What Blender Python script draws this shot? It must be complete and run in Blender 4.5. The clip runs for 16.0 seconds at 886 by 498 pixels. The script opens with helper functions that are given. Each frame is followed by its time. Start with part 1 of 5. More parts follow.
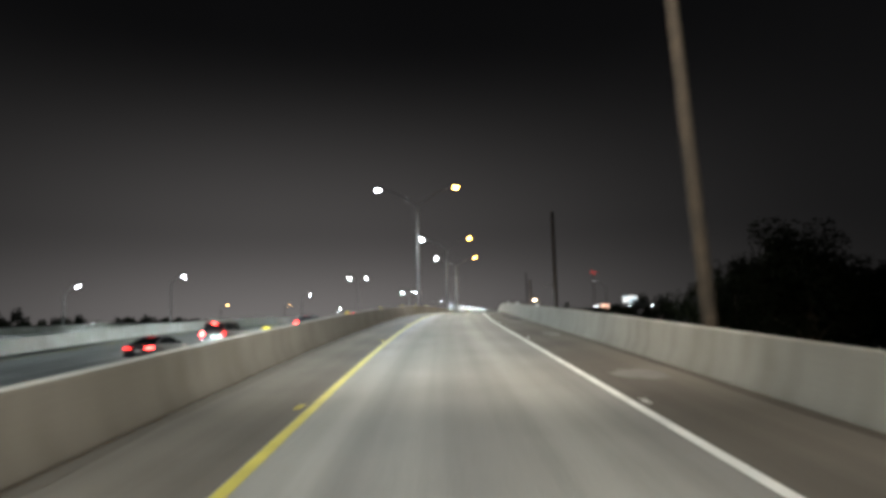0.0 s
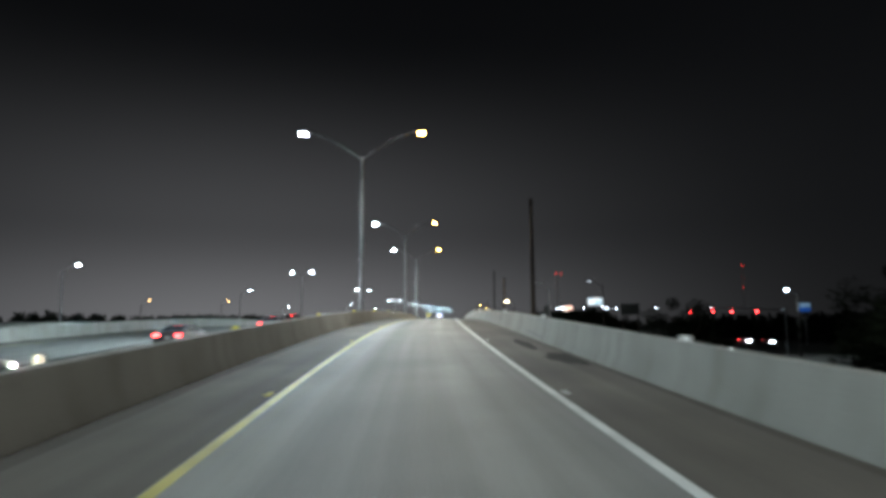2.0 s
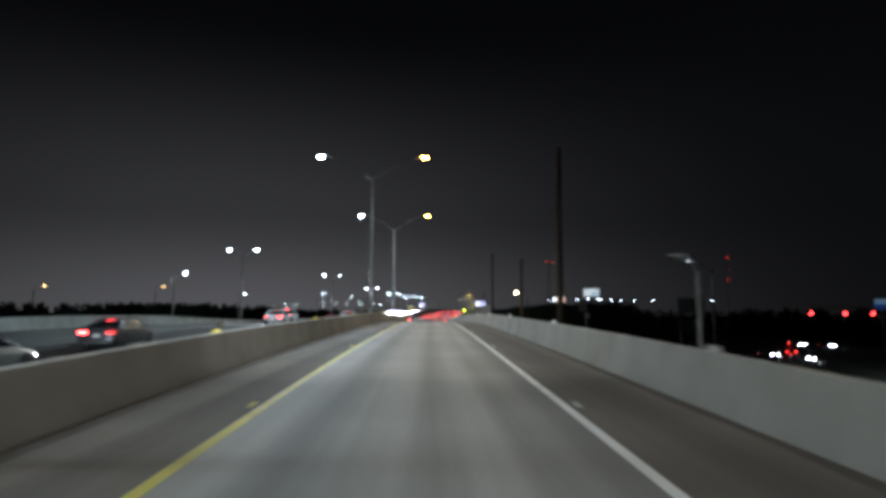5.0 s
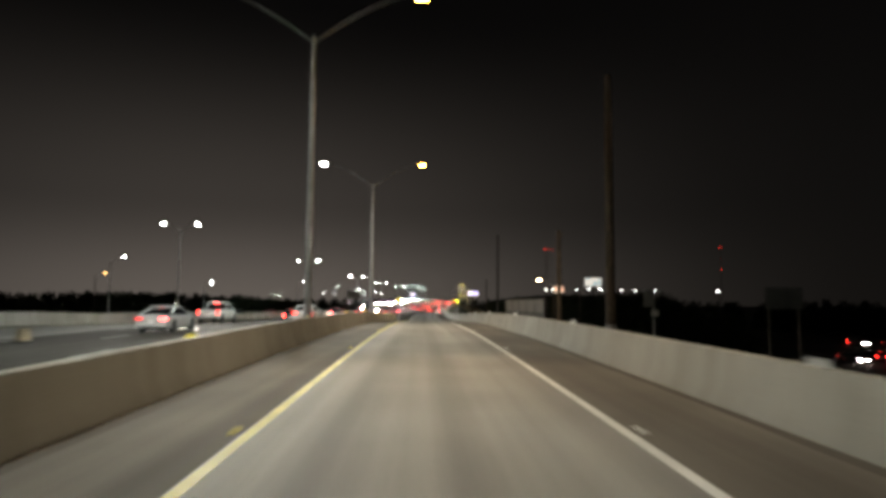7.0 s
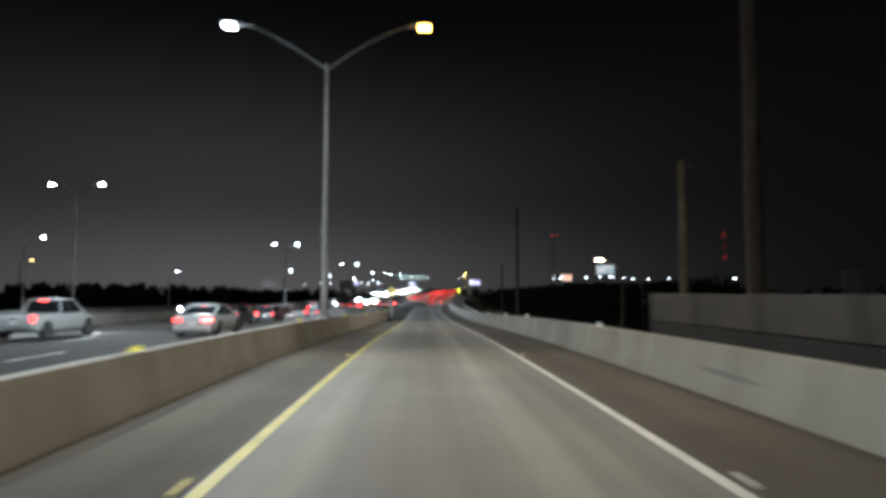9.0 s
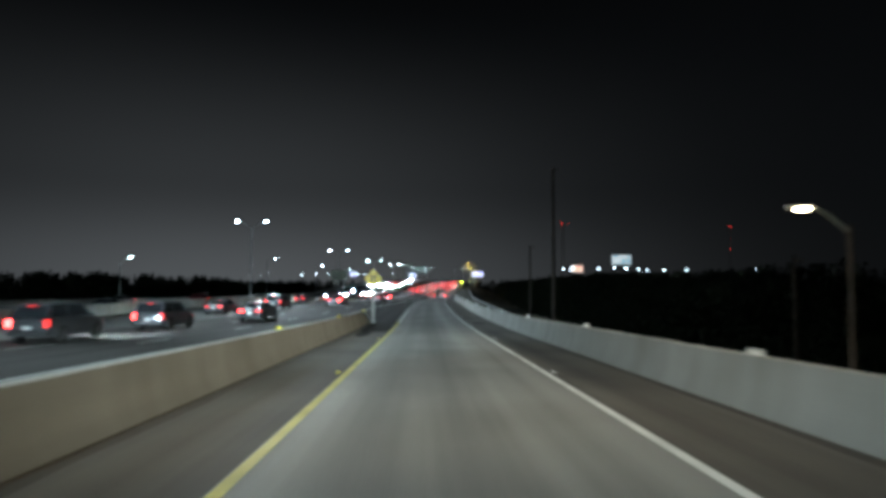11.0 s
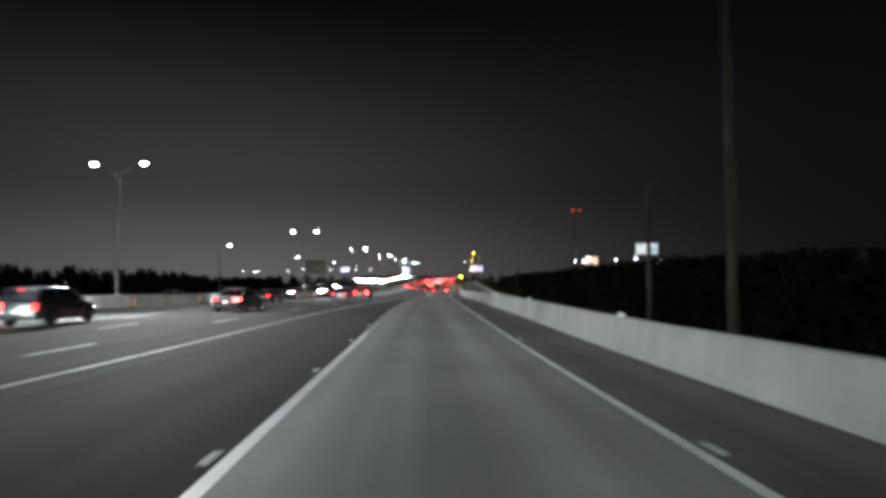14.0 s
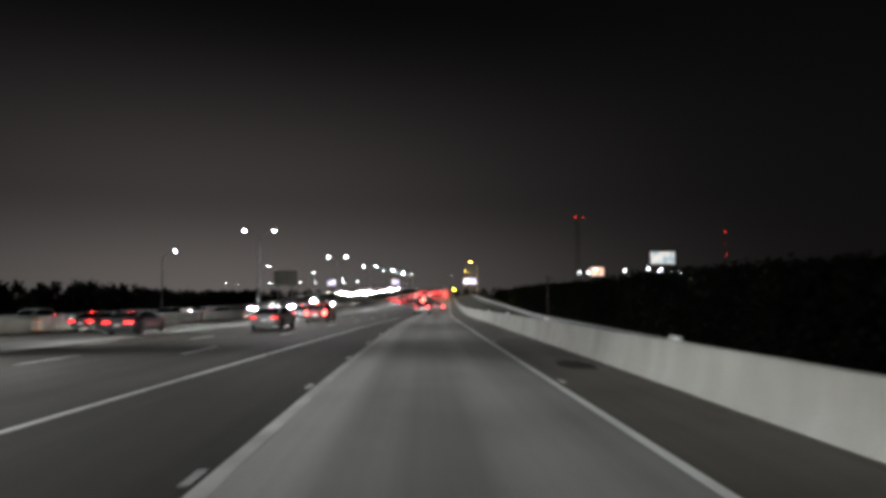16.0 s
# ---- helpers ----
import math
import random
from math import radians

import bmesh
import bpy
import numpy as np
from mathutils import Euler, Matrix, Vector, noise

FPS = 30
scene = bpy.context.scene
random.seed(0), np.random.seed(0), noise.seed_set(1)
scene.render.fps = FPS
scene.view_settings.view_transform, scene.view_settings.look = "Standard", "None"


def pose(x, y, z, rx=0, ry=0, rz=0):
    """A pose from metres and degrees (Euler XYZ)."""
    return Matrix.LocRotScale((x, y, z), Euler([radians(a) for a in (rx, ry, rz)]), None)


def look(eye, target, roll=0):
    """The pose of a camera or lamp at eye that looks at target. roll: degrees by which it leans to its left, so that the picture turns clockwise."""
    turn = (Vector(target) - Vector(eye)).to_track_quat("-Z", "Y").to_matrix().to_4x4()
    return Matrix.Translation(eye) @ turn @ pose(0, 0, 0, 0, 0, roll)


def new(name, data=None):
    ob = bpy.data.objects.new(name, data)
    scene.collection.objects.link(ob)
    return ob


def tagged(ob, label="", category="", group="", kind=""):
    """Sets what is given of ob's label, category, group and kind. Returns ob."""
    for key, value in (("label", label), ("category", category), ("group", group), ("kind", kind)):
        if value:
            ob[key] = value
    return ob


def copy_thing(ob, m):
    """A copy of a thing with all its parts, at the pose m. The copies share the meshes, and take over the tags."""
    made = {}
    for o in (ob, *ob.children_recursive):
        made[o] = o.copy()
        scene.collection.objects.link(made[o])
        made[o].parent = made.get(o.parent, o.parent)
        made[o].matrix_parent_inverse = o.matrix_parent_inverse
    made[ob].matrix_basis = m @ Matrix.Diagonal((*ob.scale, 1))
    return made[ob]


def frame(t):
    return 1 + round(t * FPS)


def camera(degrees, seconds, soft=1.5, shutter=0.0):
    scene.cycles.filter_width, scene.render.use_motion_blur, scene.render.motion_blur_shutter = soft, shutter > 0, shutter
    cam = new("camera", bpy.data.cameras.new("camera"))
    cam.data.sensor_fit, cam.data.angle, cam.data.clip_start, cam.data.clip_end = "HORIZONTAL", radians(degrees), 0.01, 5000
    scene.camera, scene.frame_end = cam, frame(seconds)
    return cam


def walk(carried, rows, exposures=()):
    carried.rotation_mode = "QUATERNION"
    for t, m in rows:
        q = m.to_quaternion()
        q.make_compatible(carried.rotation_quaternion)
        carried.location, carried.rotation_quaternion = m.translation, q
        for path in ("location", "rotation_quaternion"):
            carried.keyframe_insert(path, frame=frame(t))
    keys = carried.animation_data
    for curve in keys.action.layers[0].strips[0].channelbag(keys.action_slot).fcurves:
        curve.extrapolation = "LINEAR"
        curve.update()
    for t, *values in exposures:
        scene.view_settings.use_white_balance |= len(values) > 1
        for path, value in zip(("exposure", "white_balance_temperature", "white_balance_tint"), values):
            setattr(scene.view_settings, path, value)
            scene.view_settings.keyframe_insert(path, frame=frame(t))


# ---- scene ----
# ---- camera ----
cam = camera(67.88, 16.0, soft=4.0, shutter=1.0)
# seconds, x, y, z, turn to the left, tilt up, lean to the left
PATH = [
    (0, -0.412, 0.000, 1.621, 3.480, 6.794, -1.402),
    (0.5, -0.733, 5.893, 1.959, 2.174, 6.616, -1.219),
    (1, -1.057, 11.757, 2.298, 1.241, 6.738, -0.959),
    (1.5, -1.371, 17.697, 2.614, 0.528, 6.879, -0.730),
    (2, -1.654, 23.774, 2.908, -0.040, 6.614, -0.454),
    (2.5, -1.900, 29.971, 3.200, -0.389, 6.354, -0.061),
    (3, -2.108, 36.262, 3.494, -0.694, 6.207, 0.218),
    (3.5, -2.274, 42.683, 3.780, -0.948, 5.987, 0.311),
    (4, -2.404, 49.232, 4.055, -1.075, 5.833, 0.331),
    (4.5, -2.527, 55.898, 4.314, -1.291, 5.724, 0.276),
    (5, -2.634, 62.659, 4.545, -1.558, 5.628, 0.239),
    (5.5, -2.720, 69.489, 4.739, -1.837, 5.512, 0.216),
    (6, -2.786, 76.345, 4.896, -2.091, 5.344, 0.207),
    (6.5, -2.831, 83.182, 5.022, -2.283, 5.092, 0.211),
    (7, -2.853, 89.957, 5.126, -2.374, 4.723, 0.375),
    (7.5, -2.838, 96.816, 5.211, -2.507, 4.412, 0.247),
    (8, -2.806, 103.744, 5.282, -2.494, 4.211, 0.148),
    (8.5, -2.771, 110.694, 5.350, -2.674, 3.828, 0.015),
    (9, -2.739, 117.539, 5.386, -2.444, 3.820, -0.006),
    (9.5, -2.695, 124.533, 5.383, -2.321, 3.769, 0.036),
    (10, -2.642, 131.666, 5.339, -2.283, 3.652, 0.080),
    (10.5, -2.579, 138.933, 5.248, -2.309, 3.450, 0.129),
    (11, -2.502, 146.331, 5.116, -2.379, 3.142, 0.186),
    (11.5, -2.407, 153.858, 4.953, -2.472, 2.709, 0.254),
    (12, -2.287, 161.511, 4.772, -2.566, 2.129, 0.258),
    (12.5, -2.163, 169.260, 4.594, -2.835, 2.247, 0.182),
    (13, -2.061, 177.055, 4.420, -2.816, 2.261, -0.087),
    (13.5, -1.952, 184.900, 4.279, -2.857, 2.541, -0.216),
    (14, -1.843, 192.762, 4.179, -2.806, 2.830, -0.214),
    (14.5, -1.728, 200.635, 4.126, -2.799, 3.102, -0.243),
    (15, -1.595, 208.516, 4.123, -2.874, 3.461, -0.323),
    (15.5, -1.418, 216.401, 4.162, -3.222, 3.780, -0.315),
    (16, -1.222, 224.297, 4.214, -3.637, 3.972, -0.340),
]


def carried_pose(x, y, z, turn, tilt, lean):
    a, b = radians(turn), radians(tilt)
    way = Vector((-math.sin(a) * math.cos(b), math.cos(a) * math.cos(b), math.sin(b)))
    eye = Vector((x, y, z))
    return look(eye, eye + way * 10, lean)


walk(cam, [(r[0], carried_pose(*r[1:])) for r in PATH], exposures=[(0, 1.5, 6500, 8), (1.5, 1.6, 6000, 5), (2.4, 1.05, 5800, 4), (3.1, 0.25, 5450, 3), (4.0, 0.2, 5550, 4), (6.4, 1.2, 7000, 10), (7, 0.8, 7600, 10), (8, 0.9, 7200, 10), (9, 0.55, 6100, 8), (11.5, 0.55, 5600, -3), (12.5, 1.1, 5900, 3), (13.2, 1.25, 5950, 6), (14, 0.9, 6400, 8), (15, 0.75, 6700, 11), (16, 0.85, 6800, 11)])

# ---- world: overcast night sky with a faint town glow near the horizon ----
world = bpy.data.worlds.new("night_sky")
scene.world = world
world.use_nodes = True
wn, wl = world.node_tree.nodes, world.node_tree.links
wn.clear()
w_out = wn.new("ShaderNodeOutputWorld")
w_bg = wn.new("ShaderNodeBackground")
w_tc = wn.new("ShaderNodeTexCoord")
w_sep = wn.new("ShaderNodeSeparateXYZ")
w_ramp = wn.new("ShaderNodeValToRGB")
w_ramp.color_ramp.elements[0].position, w_ramp.color_ramp.elements[0].color = 0.0, (0.0056, 0.0053, 0.0053, 1)
w_ramp.color_ramp.elements[1].position, w_ramp.color_ramp.elements[1].color = 0.55, (0.0013, 0.0013, 0.0015, 1)
w_mid = w_ramp.color_ramp.elements.new(0.14)
w_mid.color = (0.0044, 0.0043, 0.0045, 1)
w_noise = wn.new("ShaderNodeTexNoise")
w_noise.inputs["Scale"].default_value, w_noise.inputs["Detail"].default_value = 2.2, 4
w_mix = wn.new("ShaderNodeMix")
w_mix.data_type, w_mix.blend_type = "RGBA", "MULTIPLY"
w_mix.inputs[0].default_value = 0.5
w_bg.inputs["Strength"].default_value = 0.74
wl.new(w_tc.outputs["Generated"], w_sep.inputs[0])
wl.new(w_sep.outputs["Z"], w_ramp.inputs[0])
wl.new(w_tc.outputs["Generated"], w_noise.inputs["Vector"])
wl.new(w_ramp.outputs[0], w_mix.inputs[6])
wl.new(w_noise.outputs["Fac"], w_mix.inputs[7])
# haze over the town ahead and lamp glare, painted into the sky: brightest low down along the highway
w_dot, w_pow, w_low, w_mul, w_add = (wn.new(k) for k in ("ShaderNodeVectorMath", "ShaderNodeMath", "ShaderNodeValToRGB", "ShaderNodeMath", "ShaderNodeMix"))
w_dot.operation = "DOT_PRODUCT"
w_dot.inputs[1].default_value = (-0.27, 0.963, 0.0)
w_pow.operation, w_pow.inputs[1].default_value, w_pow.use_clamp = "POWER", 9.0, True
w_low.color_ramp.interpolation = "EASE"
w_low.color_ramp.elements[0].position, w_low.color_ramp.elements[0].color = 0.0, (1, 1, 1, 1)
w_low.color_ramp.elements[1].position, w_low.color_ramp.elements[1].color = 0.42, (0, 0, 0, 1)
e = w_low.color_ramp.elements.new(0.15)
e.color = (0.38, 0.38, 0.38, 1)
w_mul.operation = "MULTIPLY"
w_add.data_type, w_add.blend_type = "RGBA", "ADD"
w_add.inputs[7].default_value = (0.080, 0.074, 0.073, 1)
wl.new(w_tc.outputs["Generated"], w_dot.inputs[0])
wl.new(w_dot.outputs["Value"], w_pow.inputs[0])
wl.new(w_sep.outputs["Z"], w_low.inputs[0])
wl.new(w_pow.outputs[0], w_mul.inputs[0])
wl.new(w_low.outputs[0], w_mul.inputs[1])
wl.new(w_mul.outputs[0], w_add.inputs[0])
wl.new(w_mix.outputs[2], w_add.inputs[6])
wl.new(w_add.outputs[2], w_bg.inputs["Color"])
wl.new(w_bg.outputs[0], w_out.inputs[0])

AMBER, WHITE = (1.0, 0.82, 0.60), (0.82, 0.97, 1.0)
WHITE_LAMP_W, AMBER_LAMP_W, MEDIAN_LAMP_W, SIDE_LAMP_W = 4500.0, 3200.0, 17000.0, 17000.0


def lamp_light(name, place, colour, watts, cone=155, tilt=0.0, along=0.0, blend=0.7, soft=0.5):
    """A street lamp's beam, thrown down; tilt turns it outward to +x, along turns it to +y, in degrees."""
    data = bpy.data.lights.new(name, "SPOT")
    data.energy, data.color, data.spot_size, data.spot_blend, data.shadow_soft_size = watts, colour, radians(cone), blend, soft
    ob = new(name, data)
    ob.matrix_basis = pose(*place, along, -tilt, 0)
    return ob


def road_optic(name, place, colour, watts):
    """A road lamp's wide optic: a soft pool below and a long throw up and down the road."""
    lamp_light(name, place, colour, watts * 0.35, 112)
    for s in (-1, 1):
        lamp_light(name, place, colour, watts * 1.6, 76, 0.0, 58 * s, 1.0)


# ---- the lie of the roads: ramp centre line, its height, and the highway's median ----
RAMP_X = [(-90, 9.5), (-45, 3.9), (0, 0.0), (17.7, -1.19), (36.3, -2.15), (55.9, -2.67), (76.3, -2.75), (96.8, -2.55), (117.5, -2.34), (138.9, -2.12),
          (161.5, -1.79), (184.9, -1.47), (208.5, -1.17), (225, -0.86), (262, 0.45), (300, 2.4), (340, 5.1), (420, 10.9), (1400, 82.4)]
RAMP_Z = [(-90, -5.2), (-45, -2.6), (0, 0.0), (17.7, 0.99), (36.3, 1.87), (55.9, 2.69), (76.3, 3.27), (96.8, 3.59), (117.5, 3.76), (138.9, 3.63),
          (161.5, 3.15), (184.9, 2.66), (208.5, 2.5), (225, 2.55), (262, 2.27), (300, 1.72), (340, 1.32), (420, 1.45), (500, 2.35), (600, 3.9), (800, 6.9), (1000, 8.0), (1400, 8.2)]
MEDIAN_X = [(-90, -35.5), (0, -36.3), (100, -36.6), (182, -35.6), (257, -29.9), (332, -24.1), (407, -18.7), (1400, 53.8)]


def smooth_curve(knots):
    xs, ys = np.array(knots, float).T
    m = np.gradient(ys, xs)

    def f(q):
        i = int(np.clip(np.searchsorted(xs, q) - 1, 0, len(xs) - 2))
        h = xs[i + 1] - xs[i]
        s = (q - xs[i]) / h
        return float((2 * s**3 - 3 * s**2 + 1) * ys[i] + (s**3 - 2 * s**2 + s) * h * m[i]
                     + (-2 * s**3 + 3 * s**2) * ys[i + 1] + (s**3 - s**2) * h * m[i + 1])
    return f


HIGHWAY_DROP = [(-90, 2.3), (0, 2.2), (31, 1.85), (60, 1.2), (80, 0.85), (100, 0.5), (120, 0.2), (150, -0.12), (185, 0.0), (1400, 0.0)]


def highway_drop(y):
    """How far the highway still lies below the ramp, before the two join."""
    return float(np.interp(y, *zip(*HIGHWAY_DROP)))


ramp_x, ramp_z, median_x = smooth_curve(RAMP_X), smooth_curve(RAMP_Z), smooth_curve(MEDIAN_X)
GROUND = -3.2


def opposing_rise(y):
    """The oncoming carriageway lies a little higher, far ahead."""
    return float(np.interp(y, [-90, 430, 530, 660, 1400], [0, 0, 2.3, 3.0, 3.4]))


def deck(x, y):
    """Height of the carriageway: level across the ramp, lower on the highway at first, falling two per cent to the median, level beyond."""
    if x < median_x(y):
        return deck(median_x(y), y) + min(1.0, (median_x(y) - x) / 2.0) * opposing_rise(y)
    lower = highway_drop(y) if x < ramp_x(y) - 4.6 else 0.0
    return ramp_z(y) - 0.02 * max(0.0, ramp_x(y) - 4.5 - x) - lower


def heading(curve, y):
    return math.degrees(math.atan2(curve(y + 1) - curve(y - 1), 2.0))


# ---- materials ----
def material(name, colour, rough=0.6, metal=0.0, scale=8.0, vary=0.25, bump=0.15, second=None, fine=60.0, coat=0.0, glow=None, strength=0.0, spec=0.5):
    m = bpy.data.materials.new(name)
    m.use_nodes = True
    n, l = m.node_tree.nodes, m.node_tree.links
    b = n["Principled BSDF"]
    b.inputs["Roughness"].default_value, b.inputs["Metallic"].default_value = rough, metal
    b.inputs["Coat Weight"].default_value = coat
    b.inputs["Specular IOR Level"].default_value = spec
    if glow:
        b.inputs["Emission Color"].default_value, b.inputs["Emission Strength"].default_value = (*glow, 1), strength
    tc = n.new("ShaderNodeTexCoord")
    big, small = n.new("ShaderNodeTexNoise"), n.new("ShaderNodeTexNoise")
    big.inputs["Scale"].default_value, big.inputs["Detail"].default_value = scale, 5
    small.inputs["Scale"].default_value, small.inputs["Detail"].default_value = fine, 3
    for t in (big, small):
        l.new(tc.outputs["Object"], t.inputs["Vector"])
    ramp = n.new("ShaderNodeValToRGB")
    lo = second or tuple(c * (1 - vary) for c in colour)
    hi = tuple(min(1.0, c * (1 + vary * 0.6)) for c in colour)
    ramp.color_ramp.elements[0].position, ramp.color_ramp.elements[0].color = 0.35, (*lo, 1)
    ramp.color_ramp.elements[1].position, ramp.color_ramp.elements[1].color = 0.65, (*hi, 1)
    l.new(big.outputs["Fac"], ramp.inputs[0])
    mix = n.new("ShaderNodeMix")
    mix.data_type, mix.blend_type = "RGBA", "OVERLAY"
    mix.inputs[0].default_value = min(1.0, vary * 1.4)
    l.new(ramp.outputs[0], mix.inputs[6])
    l.new(small.outputs["Fac"], mix.inputs[7])
    l.new(mix.outputs[2], b.inputs["Base Color"])
    if bump:
        bp = n.new("ShaderNodeBump")
        bp.inputs["Strength"].default_value, bp.inputs["Distance"].default_value = bump, 0.01
        l.new(small.outputs["Fac"], bp.inputs["Height"])
        l.new(bp.outputs[0], b.inputs["Normal"])
    return m


def road_material(name, colour, streak, rough, dirt, wheels=None, spec=0.25):
    """Paving with wear drawn out along the road: UV x runs across, UV y along, in metres."""
    m = bpy.data.materials.new(name)
    m.use_nodes = True
    n, l = m.node_tree.nodes, m.node_tree.links
    b = n["Principled BSDF"]
    b.inputs["Roughness"].default_value = rough
    b.inputs["Specular IOR Level"].default_value = spec
    uv = n.new("ShaderNodeUVMap")
    mp = n.new("ShaderNodeMapping")
    mp.inputs["Scale"].default_value = (1.1, 0.018, 1)
    l.new(uv.outputs[0], mp.inputs[0])
    tracks, patches, grit = (n.new("ShaderNodeTexNoise") for _ in range(3))
    tracks.inputs["Scale"].default_value, tracks.inputs["Detail"].default_value = 1.0, 3
    patches.inputs["Scale"].default_value, patches.inputs["Detail"].default_value = 0.22, 5
    grit.inputs["Scale"].default_value, grit.inputs["Detail"].default_value = 38.0, 2
    l.new(mp.outputs[0], tracks.inputs["Vector"])
    l.new(uv.outputs[0], patches.inputs["Vector"])
    l.new(uv.outputs[0], grit.inputs["Vector"])
    r1 = n.new("ShaderNodeValToRGB")
    r1.color_ramp.elements[0].position, r1.color_ramp.elements[0].color = 0.36, (*[c * (1 - streak) for c in colour], 1)
    r1.color_ramp.elements[1].position, r1.color_ramp.elements[1].color = 0.62, (*[c * (1 + streak * 0.35) for c in colour], 1)
    l.new(tracks.outputs["Fac"], r1.inputs[0])
    m1, m2 = n.new("ShaderNodeMix"), n.new("ShaderNodeMix")
    for x, k in ((m1, dirt), (m2, 0.5)):
        x.data_type, x.blend_type = "RGBA", "OVERLAY"
        x.inputs[0].default_value = k
    l.new(r1.outputs[0], m1.inputs[6])
    l.new(patches.outputs["Fac"], m1.inputs[7])
    l.new(m1.outputs[2], m2.inputs[6])
    l.new(grit.outputs["Fac"], m2.inputs[7])
    l.new(m2.outputs[2], b.inputs["Base Color"])
    if wheels:
        # an oil-darkened middle and left track, paler where the wheels polish the rest
        sep, div, bend, wob, ramp, mul = (n.new(k) for k in ("ShaderNodeSeparateXYZ", "ShaderNodeMath", "ShaderNodeMath", "ShaderNodeMath", "ShaderNodeValToRGB", "ShaderNodeMix"))
        l.new(uv.outputs[0], sep.inputs[0])
        bend.operation, bend.inputs[1].default_value = "MULTIPLY", 0.5
        l.new(patches.outputs["Fac"], bend.inputs[0])
        wob.operation = "ADD"
        l.new(sep.outputs["X"], wob.inputs[0])
        l.new(bend.outputs[0], wob.inputs[1])
        div.operation, div.inputs[1].default_value = "DIVIDE", wheels + 0.5
        l.new(wob.outputs[0], div.inputs[0])
        l.new(div.outputs[0], ramp.inputs[0])
        ramp.color_ramp.interpolation = "EASE"
        ramp.color_ramp.elements[0].position, ramp.color_ramp.elements[0].color = 0.05, (0.92, 0.92, 0.92, 1)
        ramp.color_ramp.elements[1].position, ramp.color_ramp.elements[1].color = 0.93, (0.86, 0.86, 0.86, 1)
        for at, v in ((0.17, 1.0), (0.27, 0.62), (0.42, 0.76), (0.54, 0.78), (0.67, 1.0), (0.79, 0.97)):
            e = ramp.color_ramp.elements.new(at)
            e.color = (v, v * 0.995, v * 0.985, 1)
        mul.data_type, mul.blend_type = "RGBA", "MULTIPLY"
        mul.inputs[0].default_value = 1.0
        l.new(m2.outputs[2], mul.inputs[6])
        l.new(ramp.outputs[0], mul.inputs[7])
        l.new(mul.outputs[2], b.inputs["Base Color"])
    bp = n.new("ShaderNodeBump")
    bp.inputs["Strength"].default_value, bp.inputs["Distance"].default_value = 0.35, 0.006
    l.new(grit.outputs["Fac"], bp.inputs["Height"])
    l.new(bp.outputs[0], b.inputs["Normal"])
    return m


def barrier_material(name, colour, dark):
    """Cast concrete: cloudy patches, rain streaks down the face and a fine grain. UV x runs across the profile, UV y along, in metres."""
    m = bpy.data.materials.new(name)
    m.use_nodes = True
    n, l = m.node_tree.nodes, m.node_tree.links
    b = n["Principled BSDF"]
    b.inputs["Roughness"].default_value, b.inputs["Specular IOR Level"].default_value = 0.88, 0.3
    uv = n.new("ShaderNodeUVMap")
    cloud, streak, grain = (n.new("ShaderNodeTexNoise") for _ in range(3))
    mp = n.new("ShaderNodeMapping")
    mp.inputs["Scale"].default_value = (0.35, 2.6, 1)
    l.new(uv.outputs[0], mp.inputs[0])
    for t, scale, detail, source in ((cloud, 0.45, 5, uv), (streak, 1.0, 6, mp), (grain, 30.0, 3, uv)):
        t.inputs["Scale"].default_value, t.inputs["Detail"].default_value = scale, detail
        l.new(source.outputs[0], t.inputs["Vector"])
    r1, r2 = n.new("ShaderNodeValToRGB"), n.new("ShaderNodeValToRGB")
    r1.color_ramp.elements[0].position, r1.color_ramp.elements[0].color = 0.34, (*dark, 1)
    r1.color_ramp.elements[1].position, r1.color_ramp.elements[1].color = 0.64, (*colour, 1)
    r2.color_ramp.elements[0].position, r2.color_ramp.elements[0].color = 0.30, (0.74, 0.73, 0.71, 1)
    r2.color_ramp.elements[1].position, r2.color_ramp.elements[1].color = 0.52, (1, 1, 1, 1)
    l.new(cloud.outputs["Fac"], r1.inputs[0])
    l.new(streak.outputs["Fac"], r2.inputs[0])
    m1, m2 = n.new("ShaderNodeMix"), n.new("ShaderNodeMix")
    for x, kind, k in ((m1, "MULTIPLY", 1.0), (m2, "OVERLAY", 0.3)):
        x.data_type, x.blend_type = "RGBA", kind
        x.inputs[0].default_value = k
    l.new(r1.outputs[0], m1.inputs[6])
    l.new(r2.outputs[0], m1.inputs[7])
    l.new(m1.outputs[2], m2.inputs[6])
    l.new(grain.outputs["Fac"], m2.inputs[7])
    l.new(m2.outputs[2], b.inputs["Base Color"])
    bp = n.new("ShaderNodeBump")
    bp.inputs["Strength"].default_value, bp.inputs["Distance"].default_value = 0.3, 0.008
    l.new(grain.outputs["Fac"], bp.inputs["Height"])
    l.new(bp.outputs[0], b.inputs["Normal"])
    return m


def glowing(name, colour, strength):
    m = bpy.data.materials.new(name)
    m.use_nodes = True
    b = m.node_tree.nodes["Principled BSDF"]
    b.inputs["Base Color"].default_value = (*[0.4 * c for c in colour], 1)
    b.inputs["Emission Color"].default_value, b.inputs["Emission Strength"].default_value = (*colour, 1), strength
    return m


